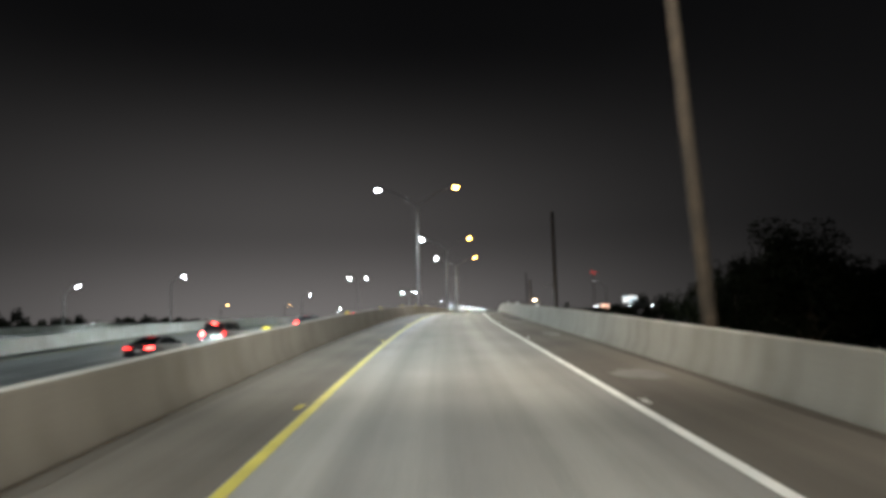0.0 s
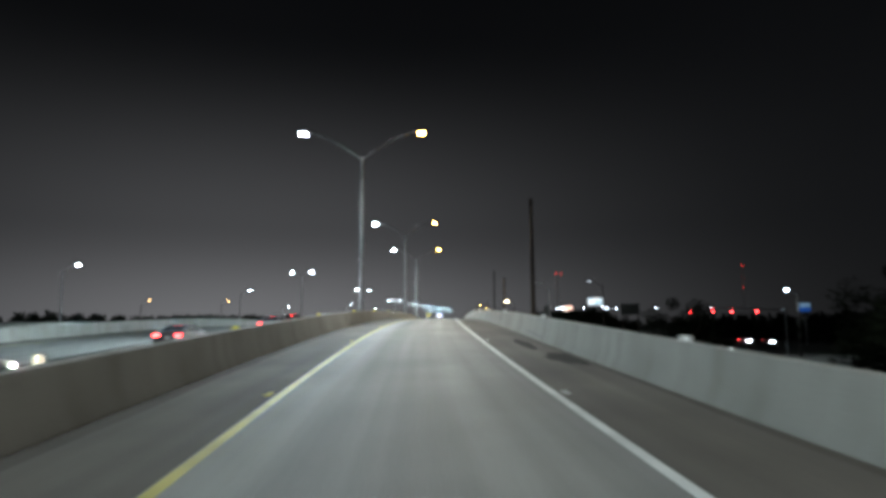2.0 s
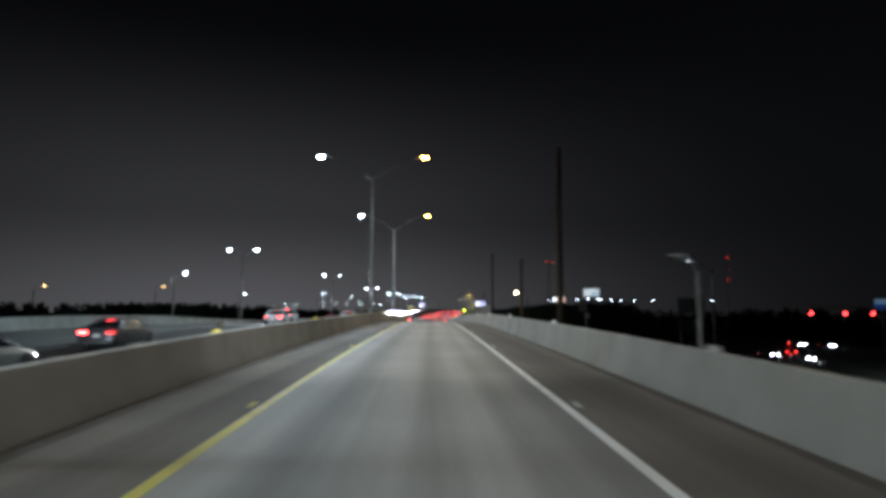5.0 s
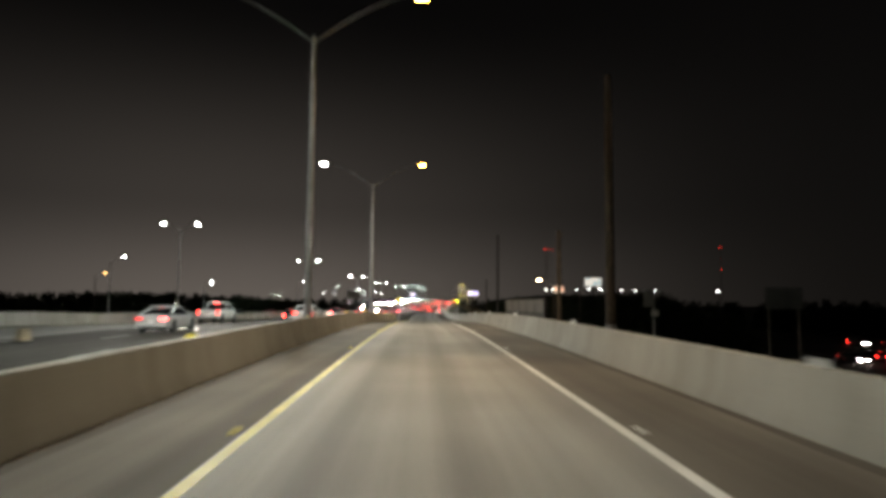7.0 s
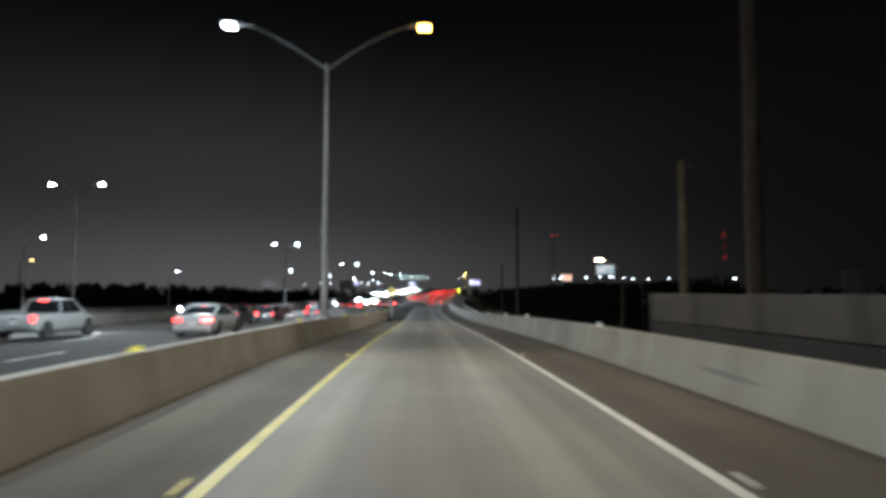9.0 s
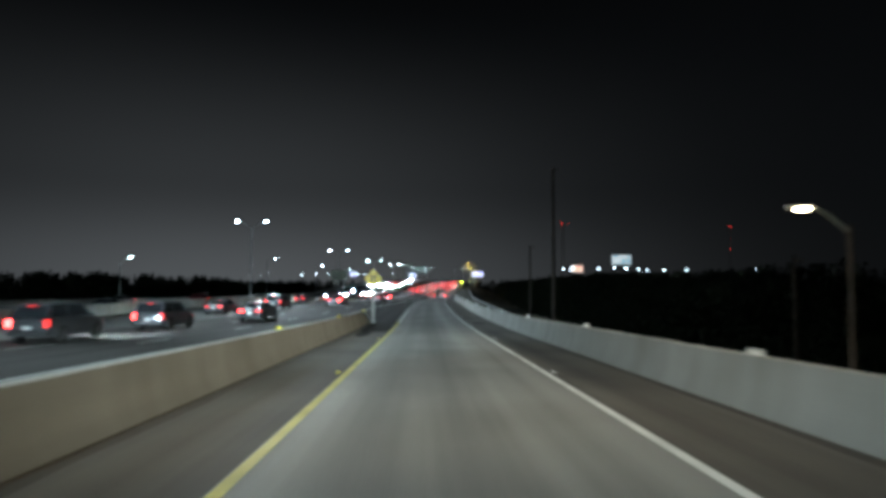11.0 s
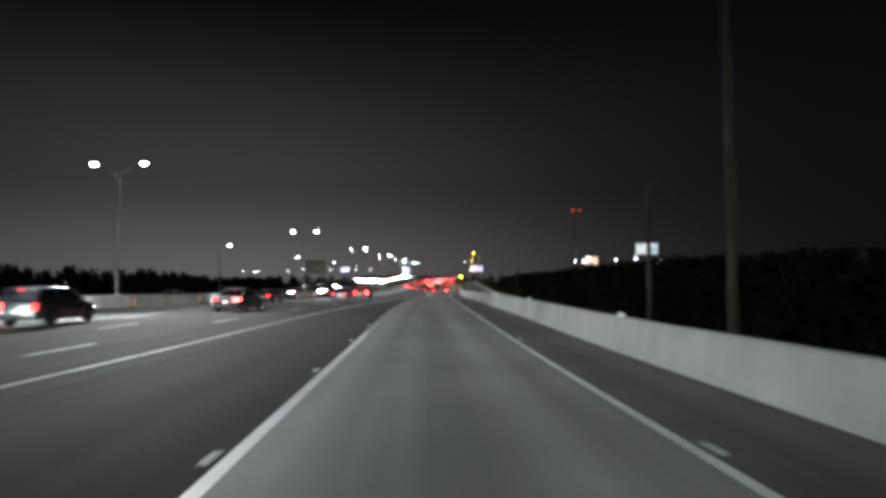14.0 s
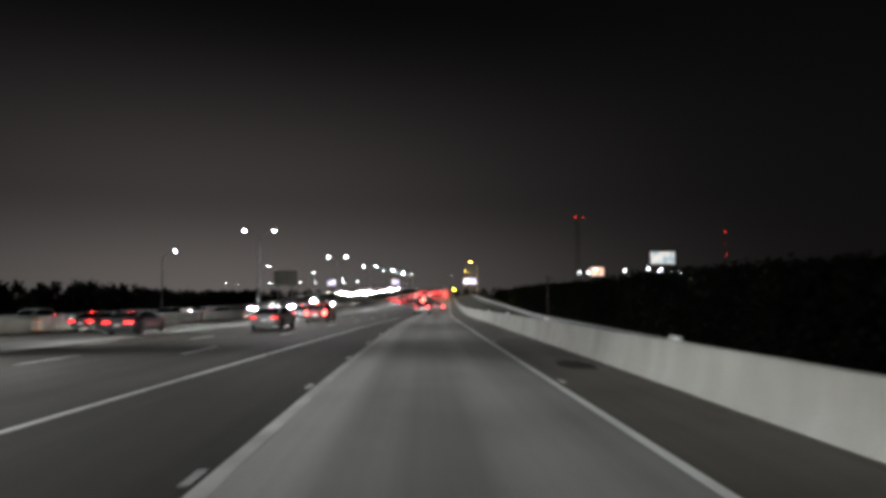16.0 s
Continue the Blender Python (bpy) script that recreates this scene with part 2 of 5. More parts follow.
def varied_glow(name, colour, least, most, power):
    """Vehicle lenses that glow more or less from car to car."""
    m = glowing(name, colour, most)
    n, l = m.node_tree.nodes, m.node_tree.links
    info, pw, rng = n.new("ShaderNodeObjectInfo"), n.new("ShaderNodeMath"), n.new("ShaderNodeMapRange")
    pw.operation, pw.inputs[1].default_value = "POWER", power
    rng.inputs["To Min"].default_value, rng.inputs["To Max"].default_value = least, most
    l.new(info.outputs["Random"], pw.inputs[0])
    l.new(pw.outputs[0], rng.inputs["Value"])
    l.new(rng.outputs["Result"], n["Principled BSDF"].inputs["Emission Strength"])
    return m


LANE = road_material("worn_concrete_paving", (0.265, 0.262, 0.254), 0.26, 0.75, 0.45, wheels=4.61)
SHOULDER = road_material("asphalt_shoulder", (0.114, 0.102, 0.089), 0.28, 0.85, 0.75)
HIGHWAY = road_material("highway_concrete", (0.135, 0.133, 0.126), 0.25, 0.9, 0.35)
# one paving with the lane past the gore; darker tone for missing head light
JOINING = road_material("dark_joining_asphalt", (0.030, 0.028, 0.0255), 0.25, 0.9, 0.35, spec=0.04)
BARRIER = material("pedestal_concrete", (0.30, 0.298, 0.278), 0.85, 0, 0.5, 0.18, 0.3, second=(0.235, 0.232, 0.214), fine=24)
PARAPET = barrier_material("barrier_concrete", (0.325, 0.322, 0.302), (0.255, 0.25, 0.23))
YELLOW_LINE = material("yellow_road_paint", (0.46, 0.405, 0.07), 0.6, 0, 1.8, 0.22, 0.2, fine=45)
WHITE_LINE = material("white_road_paint", (0.70, 0.71, 0.71), 0.6, 0, 1.8, 0.18, 0.2, fine=45)
FADED_LINE = material("faded_white_road_paint", (0.27, 0.27, 0.265), 0.7, 0, 1.4, 0.4, 0.2, fine=30)
STEEL = material("galvanised_steel", (0.27, 0.275, 0.275), 0.6, 0.35, 3.0, 0.18, 0.05)
POLE_STEEL = material("rust_brown_steel_pole", (0.085, 0.062, 0.042), 0.8, 0.0, 2.0, 0.3, 0.1)
DARK_STEEL = material("weathered_steel", (0.13, 0.11, 0.09), 0.75, 0.2, 2.0, 0.3, 0.1)
LAMP_HOUSING = material("grey_lamp_housing", (0.33, 0.34, 0.34), 0.45, 0.5, 4.0, 0.12, 0.03)
# one pole wood, its light painted in: paler under lamps, darker unlit
LIT_WOOD = material("weathered_grey_wood_pole", (0.15, 0.115, 0.08), 0.85, 0, 2.5, 0.35, 0.5, second=(0.10, 0.078, 0.055), fine=14)
WOOD = material("creosoted_wood_pole", (0.038, 0.029, 0.021), 0.85, 0, 2.5, 0.4, 0.5, second=(0.024, 0.019, 0.014), fine=14)
GRASS = material("dark_grass_ground", (0.045, 0.055, 0.025), 0.95, 0, 0.06, 0.45, 0.5, second=(0.06, 0.05, 0.035), fine=3)
BARK = material("tree_bark", (0.10, 0.075, 0.055), 0.9, 0, 3.0, 0.4, 0.5)
LEAVES = material("dark_green_leaves", (0.019, 0.024, 0.014), 0.9, 0, 0.8, 0.35, 0.0, second=(0.014, 0.018, 0.010), fine=6, spec=0.1)
WHITE_GLOW = glowing("white_lamp_lens", (0.82, 0.97, 1.0), 90)
DIM_WHITE = glowing("dim_flat_lens", (0.9, 0.98, 1.0), 3.0)
SIGNAL_RED = glowing("red_signal_lens", (1.0, 0.03, 0.03), 14)
STREET_HEAD = glowing("low_beam_lens", (0.93, 0.97, 1.0), 70)
PALE_AMBER = glowing("pale_amber_lens", (1.0, 0.74, 0.42), 45)
LOT_GLOW = glowing("white_lot_lamp_lens", (0.86, 0.97, 1.0), 13)
AMBER_GLOW = glowing("amber_lamp_lens", (1.0, 0.47, 0.06), 75)
SMALL_AMBER = glowing("small_amber_lens", (1.0, 0.55, 0.18), 12)
RED_GLOW = glowing("red_beacon_lens", (1.0, 0.03, 0.02), 2.2)
TAIL_GLOW = varied_glow("red_tail_light", (1.0, 0.034, 0.03), 1.6, 34, 3.0)
HEAD_GLOW = varied_glow("white_head_light", (0.97, 0.98, 1.0), 250, 5000, 2.0)
SIGN_YELLOW = material("yellow_sign_sheeting", (0.43, 0.30, 0.018), 0.45, 0, 2.0, 0.08, 0.0)
SIGN_BLACK = material("black_sign_ink", (0.02, 0.02, 0.02), 0.5, 0, 2.0, 0.1, 0.0)
DULL_PANEL = material("dull_dark_sign_panel", (0.10, 0.105, 0.10), 0.6, 0.1, 0.8, 0.2, 0.05)
SIGN_POST = material("dull_galvanised_post", (0.17, 0.165, 0.155), 0.6, 0.2, 0.8, 0.25, 0.05)
SIGN_BACK = material("bare_aluminium_panel", (0.33, 0.32, 0.30), 0.5, 0.4, 0.8, 0.2, 0.05)
MARKER_WHITE = material("white_reflector", (0.88, 0.90, 0.90), 0.3, 0, 5.0, 0.05, 0.0)
MARKER_YELLOW = material("yellow_reflector", (0.85, 0.72, 0.04), 0.3, 0, 5.0, 0.05, 0.0)
RUBBER = material("tyre_rubber", (0.02, 0.02, 0.02), 0.85, 0, 8.0, 0.2, 0.1)
ALLOY = material("wheel_alloy", (0.45, 0.45, 0.46), 0.35, 0.9, 6.0, 0.1, 0.0)
CAR_GLASS = material("dark_car_glass", (0.015, 0.017, 0.02), 0.08, 0, 3.0, 0.05, 0.0)
TRIM_BLACK = material("black_plastic_trim", (0.025, 0.025, 0.027), 0.6, 0, 8.0, 0.15, 0.05)
PLATE = material("white_plate", (0.65, 0.66, 0.65), 0.5, 0, 4.0, 0.05, 0.0)
PAINTS = {
    "white": material("white_car_paint", (0.40, 0.40, 0.40), 0.3, 0, 1.0, 0.05, 0.0, coat=0.6),
    "silver": material("silver_car_paint", (0.20, 0.205, 0.21), 0.32, 0.5, 1.0, 0.05, 0.0, coat=0.6),
    "dark": material("dark_grey_car_paint", (0.05, 0.052, 0.058), 0.3, 0.3, 1.0, 0.08, 0.0, coat=0.6),
    "red": material("deep_red_car_paint", (0.26, 0.02, 0.02), 0.3, 0.1, 1.0, 0.08, 0.0, coat=0.6),
}


# ---- builders ----
def mesh_of(name, bm, mat, smooth=False):
    me = bpy.data.meshes.new(name)
    bmesh.ops.recalc_face_normals(bm, faces=bm.faces)
    for f in bm.faces:
        f.smooth = smooth
    if smooth:
        for e in bm.edges:
            if len(e.link_faces) == 2 and e.calc_face_angle(0.0) > 0.62:
                e.smooth = False
    bm.to_mesh(me)
    bm.free()
    me.materials.append(mat)
    return me


def part(name, bm, mat, parent=None, label="", smooth=False):
    ob = new(name, mesh_of(name, bm, mat, smooth))
    if parent:
        ob.parent = parent
    if label:
        ob["label"] = label
    return ob


def empty(name, m=None):
    ob = new(name)
    ob.empty_display_size = 0.2
    if m is not None:
        ob.matrix_basis = m
    return ob


def add_box(bm, size, at=(0, 0, 0), turn=(0, 0, 0), bevel=0.0):
    r = bmesh.ops.create_cube(bm, size=1.0)
    vs = r["verts"]
    bmesh.ops.scale(bm, vec=size, verts=vs)
    if bevel:
        es = list({e for v in vs for e in v.link_edges})
        out = bmesh.ops.bevel(bm, geom=es, offset=bevel, segments=2, affect="EDGES", profile=0.5)
        vs = list({v for f in out["faces"] for v in f.verts} | {v for v in vs if v.is_valid})
    bmesh.ops.transform(bm, matrix=pose(*at, *turn), verts=vs)
    return bm


def box(size, at=(0, 0, 0), turn=(0, 0, 0), bevel=0.0):
    return add_box(bmesh.new(), size, at, turn, bevel)


def add_tube(bm, points, radii, sides=12):
    rings = []
    pts = [Vector(p) for p in points]
    for i, p in enumerate(pts):
        d = (pts[min(i + 1, len(pts) - 1)] - pts[max(i - 1, 0)]).normalized()
        side = d.cross(Vector((0, 1, 0.013))).normalized()
        up = side.cross(d).normalized()
        rings.append([bm.verts.new(p + (side * math.cos(a) + up * math.sin(a)) * radii[i]) for a in [2 * math.pi * k / sides for k in range(sides)]])
    for a, b in zip(rings, rings[1:]):
        for k in range(sides):
            bm.faces.new((a[k], a[(k + 1) % sides], b[(k + 1) % sides], b[k]))
    bm.faces.new(rings[0][::-1])
    bm.faces.new(rings[-1])
    return bm


def tube(points, radii, sides=12):
    return add_tube(bmesh.new(), points, radii, sides)


def strip(name, ys, columns, mat, smooth=True):
    """A sheet swept along y: columns are functions y -> (x, z). UV: metres across, metres along."""
    bm = bmesh.new()
    uv = bm.loops.layers.uv.new("UVMap")
    rows = []
    for y in ys:
        across, row, last = 0.0, [], None
        for c in columns:
            x, z = c(y)
            if last:
                across += math.hypot(x - last[0], z - last[1])
            last = (x, z)
            row.append((bm.verts.new((x, y, z)), across))
        rows.append((y, row))
    for (ya, a), (yb, b) in zip(rows, rows[1:]):
        for k in range(len(a) - 1):
            f = bm.faces.new((a[k][0], a[k + 1][0], b[k + 1][0], b[k][0]))
            for lp, (u, v) in zip(f.loops, ((a[k][1], ya), (a[k + 1][1], ya), (b[k + 1][1], yb), (b[k][1], yb))):
                lp[uv].uv = (u, v)
    return part(name, bm, mat, smooth=smooth)


def steps(a, b, near=3.0):
    out, y = [], a
    while y < b:
        out.append(y)
        y += near if y < 330 else 20.0
    return out + [b]


# ---- ground and roads ----
def ground_sheet():
    bm = bmesh.new()
    xs = [-4500, -1500, -500, -200, -120, -90, -72, 14, 20, 40, 70, 120, 200, 500, 1500, 4500]
    ys = [-900, -300, -120, -60, 0, 60, 120, 180, 240, 300, 400, 500, 700, 1000, 1600, 3000, 4900]
    grid = [[bm.verts.new((x, y, GROUND)) for y in ys] for x in xs]
    for a, b in zip(grid, grid[1:]):
        for k in range(len(ys) - 1):
            f = bm.faces.new((a[k], b[k], b[k + 1], a[k + 1]))
    return tagged(part("ground", bm, GRASS, smooth=True), "dark rough grass ground below the raised road", "ground", kind="structure")


ground_sheet()
ROAD_YS = steps(-90, 1300)


def off(lat, lift=0.0):
    return lambda y: (ramp_x(y) + lat, deck(ramp_x(y) + lat, y) + lift)


def from_median(d, lift=0.0):
    return lambda y: (median_x(y) + d, deck(median_x(y) + d, y) + lift)


HALF = 2.285
tagged(strip("road_ramp", ROAD_YS, [off(-HALF - 0.02), off(0), off(HALF + 0.02)], LANE), "worn grey paved ramp lane with dark wheel tracks", "road", kind="structure")
tagged(strip("shoulder_outer", ROAD_YS, [off(HALF + 0.02), off(3.3), off(4.5)], SHOULDER), "dark asphalt shoulder beside the parapet", "road shoulder", kind="structure")
inner = [off(-4.62), off(-4.585), off(-3.3), off(-HALF - 0.02)]
gore = min(y for y in ROAD_YS if y >= 179)
tagged(strip("shoulder_inner", [y for y in ROAD_YS if y <= gore], inner, SHOULDER), "dark asphalt shoulder between ramp and highway", "road shoulder", kind="structure")
# inner shoulder goes on in the darker tone, as head light misses it
tagged(strip("road_merge", [y for y in ROAD_YS if y >= gore], inner, JOINING), "dark asphalt strip where the ramp joins the highway", "road", kind="structure")
INNER = 14.2


def across_highway(share):
    """A line between the concrete lanes and the ramp, at that share of the way."""
    def at(y):
        a, b = median_x(y) + INNER, ramp_x(y) - 4.62
        x = a + share * (b - a)
        return x, deck(x, y)
    return at


tagged(strip("road_highway", ROAD_YS, [from_median(0.2), from_median(INNER / 2), from_median(INNER)], HIGHWAY), "wide pale grey concrete highway of several lanes", "road", kind="structure")
tagged(strip("road_joining", ROAD_YS, [across_highway(k / 4) for k in range(5)], JOINING), "dark asphalt lanes between the highway and the ramp", "road", kind="structure")
tagged(strip("road_opposing", ROAD_YS, [from_median(-29.0), from_median(-15.0), from_median(-2.0), from_median(-0.2)], HIGHWAY), "grey concrete carriageway of the oncoming traffic", "road", kind="structure")


def parapet(name, base, ys, side, height, label, drop=None, scale=lambda y: 1.0):
    """A cast concrete safety-shape barrier: toe, sloping foot, steep face, rounded top, back face."""
    prof = [(0.0, 0.0), (0.0, 0.075), (0.055 * 2, 0.30), (0.17, height - 0.05), (0.185, height - 0.012), (0.21, height), (0.36, height), (0.385, height - 0.012), (0.40, height - 0.05)]
    cols = [(lambda y, a=a, z=z: (base(y)[0] + side * a, base(y)[1] + z * scale(y))) for a, z in prof]
    if drop is None:
        cols += [(lambda y: (base(y)[0] + side * 0.46, base(y)[1] + 0.3)), (lambda y: (base(y)[0] + side * 0.57, base(y)[1]))]
    elif drop == "highway":
        cols += [(lambda y: (base(y)[0] + side * 0.46, base(y)[1] + 0.3)), (lambda y: (base(y)[0] + side * 0.50, base(y)[1] - highway_drop(y) - 0.02))]
    else:
        cols += [(lambda y: (base(y)[0] + side * 0.42, base(y)[1] - 0.5)), (lambda y: (base(y)[0] + side * 0.42, drop))]
    ob = strip(name, ys, cols, PARAPET)
    bm = bmesh.new()
    bm.from_mesh(ob.data)
    for at in (ys[0], ys[-1]):
        loop = [v for v in bm.verts if abs(v.co.y - at) < 1e-4]
        bm.faces.new(loop)
    bm.to_mesh(ob.data)
    bm.free()
    return tagged(ob, label, "barrier", kind="structure")


GORE_END = 192.0
GUTTER = material("gutter_dirt", (0.042, 0.036, 0.029), 0.95, 0, 1.2, 0.4, 0.4, second=(0.065, 0.056, 0.045), fine=30)


def gutter(name, edge, side, width, a, b, seed):
    """Sand and road dirt washed into the foot of a barrier, with a ragged edge."""
    r = random.Random(seed)
    ys = steps(a, b, 0.9)
    w = [width * (0.6 + 0.8 * r.random()) for _ in ys]
    w = {y: (w[max(0, i - 1)] + w[i] + w[min(len(w) - 1, i + 1)]) / 3 for i, y in enumerate(ys)}
    tagged(strip(name, ys, sorted([(lambda y: (off(edge)(y)[0], off(edge)(y)[1] + 0.022)), (lambda y: (off(edge + side * 0.5 * w[y])(y)[0], off(edge + side * 0.5 * w[y])(y)[1] + 0.014)), (lambda y: (off(edge + side * w[y])(y)[0], off(edge + side * w[y])(y)[1] + 0.003))], key=lambda f: f(ys[0])[0]), GUTTER),
           "dark sand and road dirt along the barrier foot", "road dirt", kind="structure")


gutter("dirt_left", -4.17, 1, 0.26, -60, GORE_END - 1, 3)
gutter("dirt_right", 4.15, -1, 0.16, -60, 420, 4)
parapet("barrier_left", off(-4.17), [y for y in ROAD_YS if y < GORE_END - 6] + [GORE_END - 5, GORE_END - 3, GORE_END - 1.5, GORE_END], -1, 0.82, "pale stained concrete safety barrier between ramp and highway", drop="highway", scale=lambda y: 1.0 - 0.62 * min(1.0, max(0.0, (y - (GORE_END - 5)) / 5)))
parapet("barrier_right", off(4.15), ROAD_YS, 1, 0.82, "pale stained concrete parapet along the raised ramp", drop=GROUND)
parapet("barrier_median", from_median(0.28), ROAD_YS, -1, 1.2, "long grey concrete median wall of the highway")
parapet("barrier_far_side", from_median(-28.8), ROAD_YS, -1, 0.85, "grey concrete edge barrier of the far carriageway", drop=GROUND)


# dark strip painted along the median wall's foot for its shadow line
def median_foot_shade():
    r = random.Random(6)
    ys = steps(-90, 420, 2.0)
    w = {y: 0.9 + 0.4 * r.random() for y in ys}
    tagged(strip("dirt_median", ys, [(lambda y: (median_x(y) + 0.27, deck(median_x(y) + 0.27, y) + 0.02)), (lambda y: (median_x(y) + 0.28 + 0.5 * w[y], deck(median_x(y) + 0.5, y) + 0.012)), (lambda y: (median_x(y) + 0.28 + w[y], deck(median_x(y) + 1.2, y) + 0.005))], GUTTER), "dark dirt along the foot of the median wall", "road dirt", kind="structure")


median_foot_shade()


# ---- road markings ----
def line(name, a, b, pos, width, mat, label, step=3.0):
    ys = [y for y in steps(a, b, step)]
    ob = strip(name, ys, [(lambda y: (pos(y)[0] - width / 2, pos(y)[1] + 0.005)), (lambda y: (pos(y)[0] + width / 2, pos(y)[1] + 0.005))], mat)
    return tagged(ob, label, "road marking", kind="structure")


line("line_yellow", -90, 191.3, off(-HALF + 0.07), 0.14, YELLOW_LINE, "yellow painted edge line")
line("line_white_edge", -90, 900, off(HALF - 0.07), 0.135, WHITE_LINE, "white painted edge line")
line("line_white_gore", 191.4, 214.4, off(-HALF + 0.07), 0.16, WHITE_LINE, "white lane line beside the gore")
line("line_faded", 214.5, 262, off(-HALF + 0.07), 0.20, FADED_LINE, "worn whitish lane line past the gore")
line("line_highway_edge", -90, 296, from_median(25.6), 0.15, FADED_LINE, "worn white edge line of the highway")
line("line_median_edge", -90, 900, from_median(3.2), 0.15, YELLOW_LINE, "yellow edge line beside the median wall")


def dashes(name, pos, a, b, label):
    bm = bmesh.new()
    y = a
    while y < b:
        q = [(pos(y)[0] - 0.075, y, pos(y)[1] + 0.005), (pos(y)[0] + 0.075, y, pos(y)[1] + 0.005), (pos(y + 3.05)[0] + 0.075, y + 3.05, pos(y + 3.05)[1] + 0.005), (pos(y + 3.05)[0] - 0.075, y + 3.05, pos(y + 3.05)[1] + 0.005)]
        bm.faces.new([bm.verts.new(c) for c in q])
        y += 12.19
    return tagged(part(name, bm, FADED_LINE), label, "road marking", kind="structure")


for i, d in enumerate((6.9, 10.6, 14.9 + 0.3, 18.9, 22.5)):
    dashes("lane_dashes_%d" % (i + 1), from_median(d), -80 + 2.3 * i, 700, "broken white lane line")
for i, d in enumerate((-6.9, -10.6, -14.2, -17.9)):
    dashes("lane_dashes_far_%d" % (i + 1), from_median(d), -80 + 2.3 * i, 700, "broken white lane line")


OIL = material("oil_darkened_asphalt", (0.022, 0.021, 0.020), 0.9, 0, 1.5, 0.4, 0.3, second=(0.038, 0.036, 0.033), fine=20, spec=0.08)
MEND = material("pale_concrete_mend", (0.15, 0.144, 0.135), 0.85, 0, 1.5, 0.3, 0.3, second=(0.115, 0.11, 0.104), fine=20)


def blotch(name, lat, y, across, along, mat, label, seed):
    """A ragged stain or mended spot lying on the paving."""
    r = random.Random(seed)
    bm = bmesh.new()
    vs = []
    for k in range(22):
        a = 2 * math.pi * k / 22
        q = r.uniform(0.72, 1.0)
        yy = y + 0.5 * along * q * math.sin(a)
        x, z = off(lat + 0.5 * across * q * math.cos(a))(yy)
        vs.append(bm.verts.new((x, yy, z + 0.006)))
    bm.faces.new(vs)
    tagged(part(name, bm, mat), label, "road stain", kind="structure")


blotch("stain_oil_1", 3.75, 40.6, 1.1, 3.6, OIL, "dark oily stain on the shoulder", 1)
blotch("stain_oil_2", 3.45, 45.5, 0.5, 5.0, OIL, "long dark stain on the shoulder", 2)
blotch("mend_1", 3.2, 12.3, 1.1, 1.6, MEND, "pale mended spot on the shoulder", 3)
blotch("mend_2", 3.5, 24.0, 0.7, 2.4, MEND, "pale mended spot on the shoulder", 4)
blotch("stain_oil_4", 3.2, 190.9, 1.1, 2.2, OIL, "dark stain on the shoulder past the gore", 8)
blotch("stain_oil_5", 3.4, 240.3, 1.0, 2.6, OIL, "dark oily stain on the shoulder", 9)
blotch("stain_oil_3", -3.4, 178.0, 0.8, 5.0, OIL, "dark stain on the inner shoulder", 7)


def scuff(name, a, b, low, high, seed):
    """A tyre scuff rubbed along the face of the outer parapet, from y a to b, rising from low to high."""
    r = random.Random(seed)
    bm = bmesh.new()

    def at(y, h):
        lat = 4.15 + (0.367 * max(0.0, h - 0.075) / 0.75 * 0.75 if h < 0.3 else 0.11 + (h - 0.3) * 0.1277) - 0.006
        x, z = off(lat)(y)
        return bm.verts.new((x, y, off(4.1)(y)[1] + h))
    n = 14
    rows = []
    for k in range(n + 1):
        f = k / n
        y, mid = a + (b - a) * f, low + (high - low) * f
        half = 0.05 * math.sin(math.pi * min(1, max(0.04, f))) * r.uniform(0.6, 1.2) + 0.006
        rows.append((at(y, mid - half), at(y, mid + half)))
    for p, q in zip(rows, rows[1:]):
        bm.faces.new((p[0], p[1], q[1], q[0]))
    tagged(part(name, bm, SCUFF), "dark tyre scuff on the parapet face", "scuff mark", kind="structure")


SCUFF = material("tyre_scuff", (0.12, 0.118, 0.112), 0.7, 0, 6.0, 0.4, 0.1, second=(0.2, 0.197, 0.187), fine=40)
scuff("scuff_1", 45.8, 50.4, 0.14, 0.24, 1)
scuff("scuff_2", 60.1, 62.0, 0.40, 0.45, 2)
scuff("scuff_3", 126.4, 128.6, 0.37, 0.42, 3)


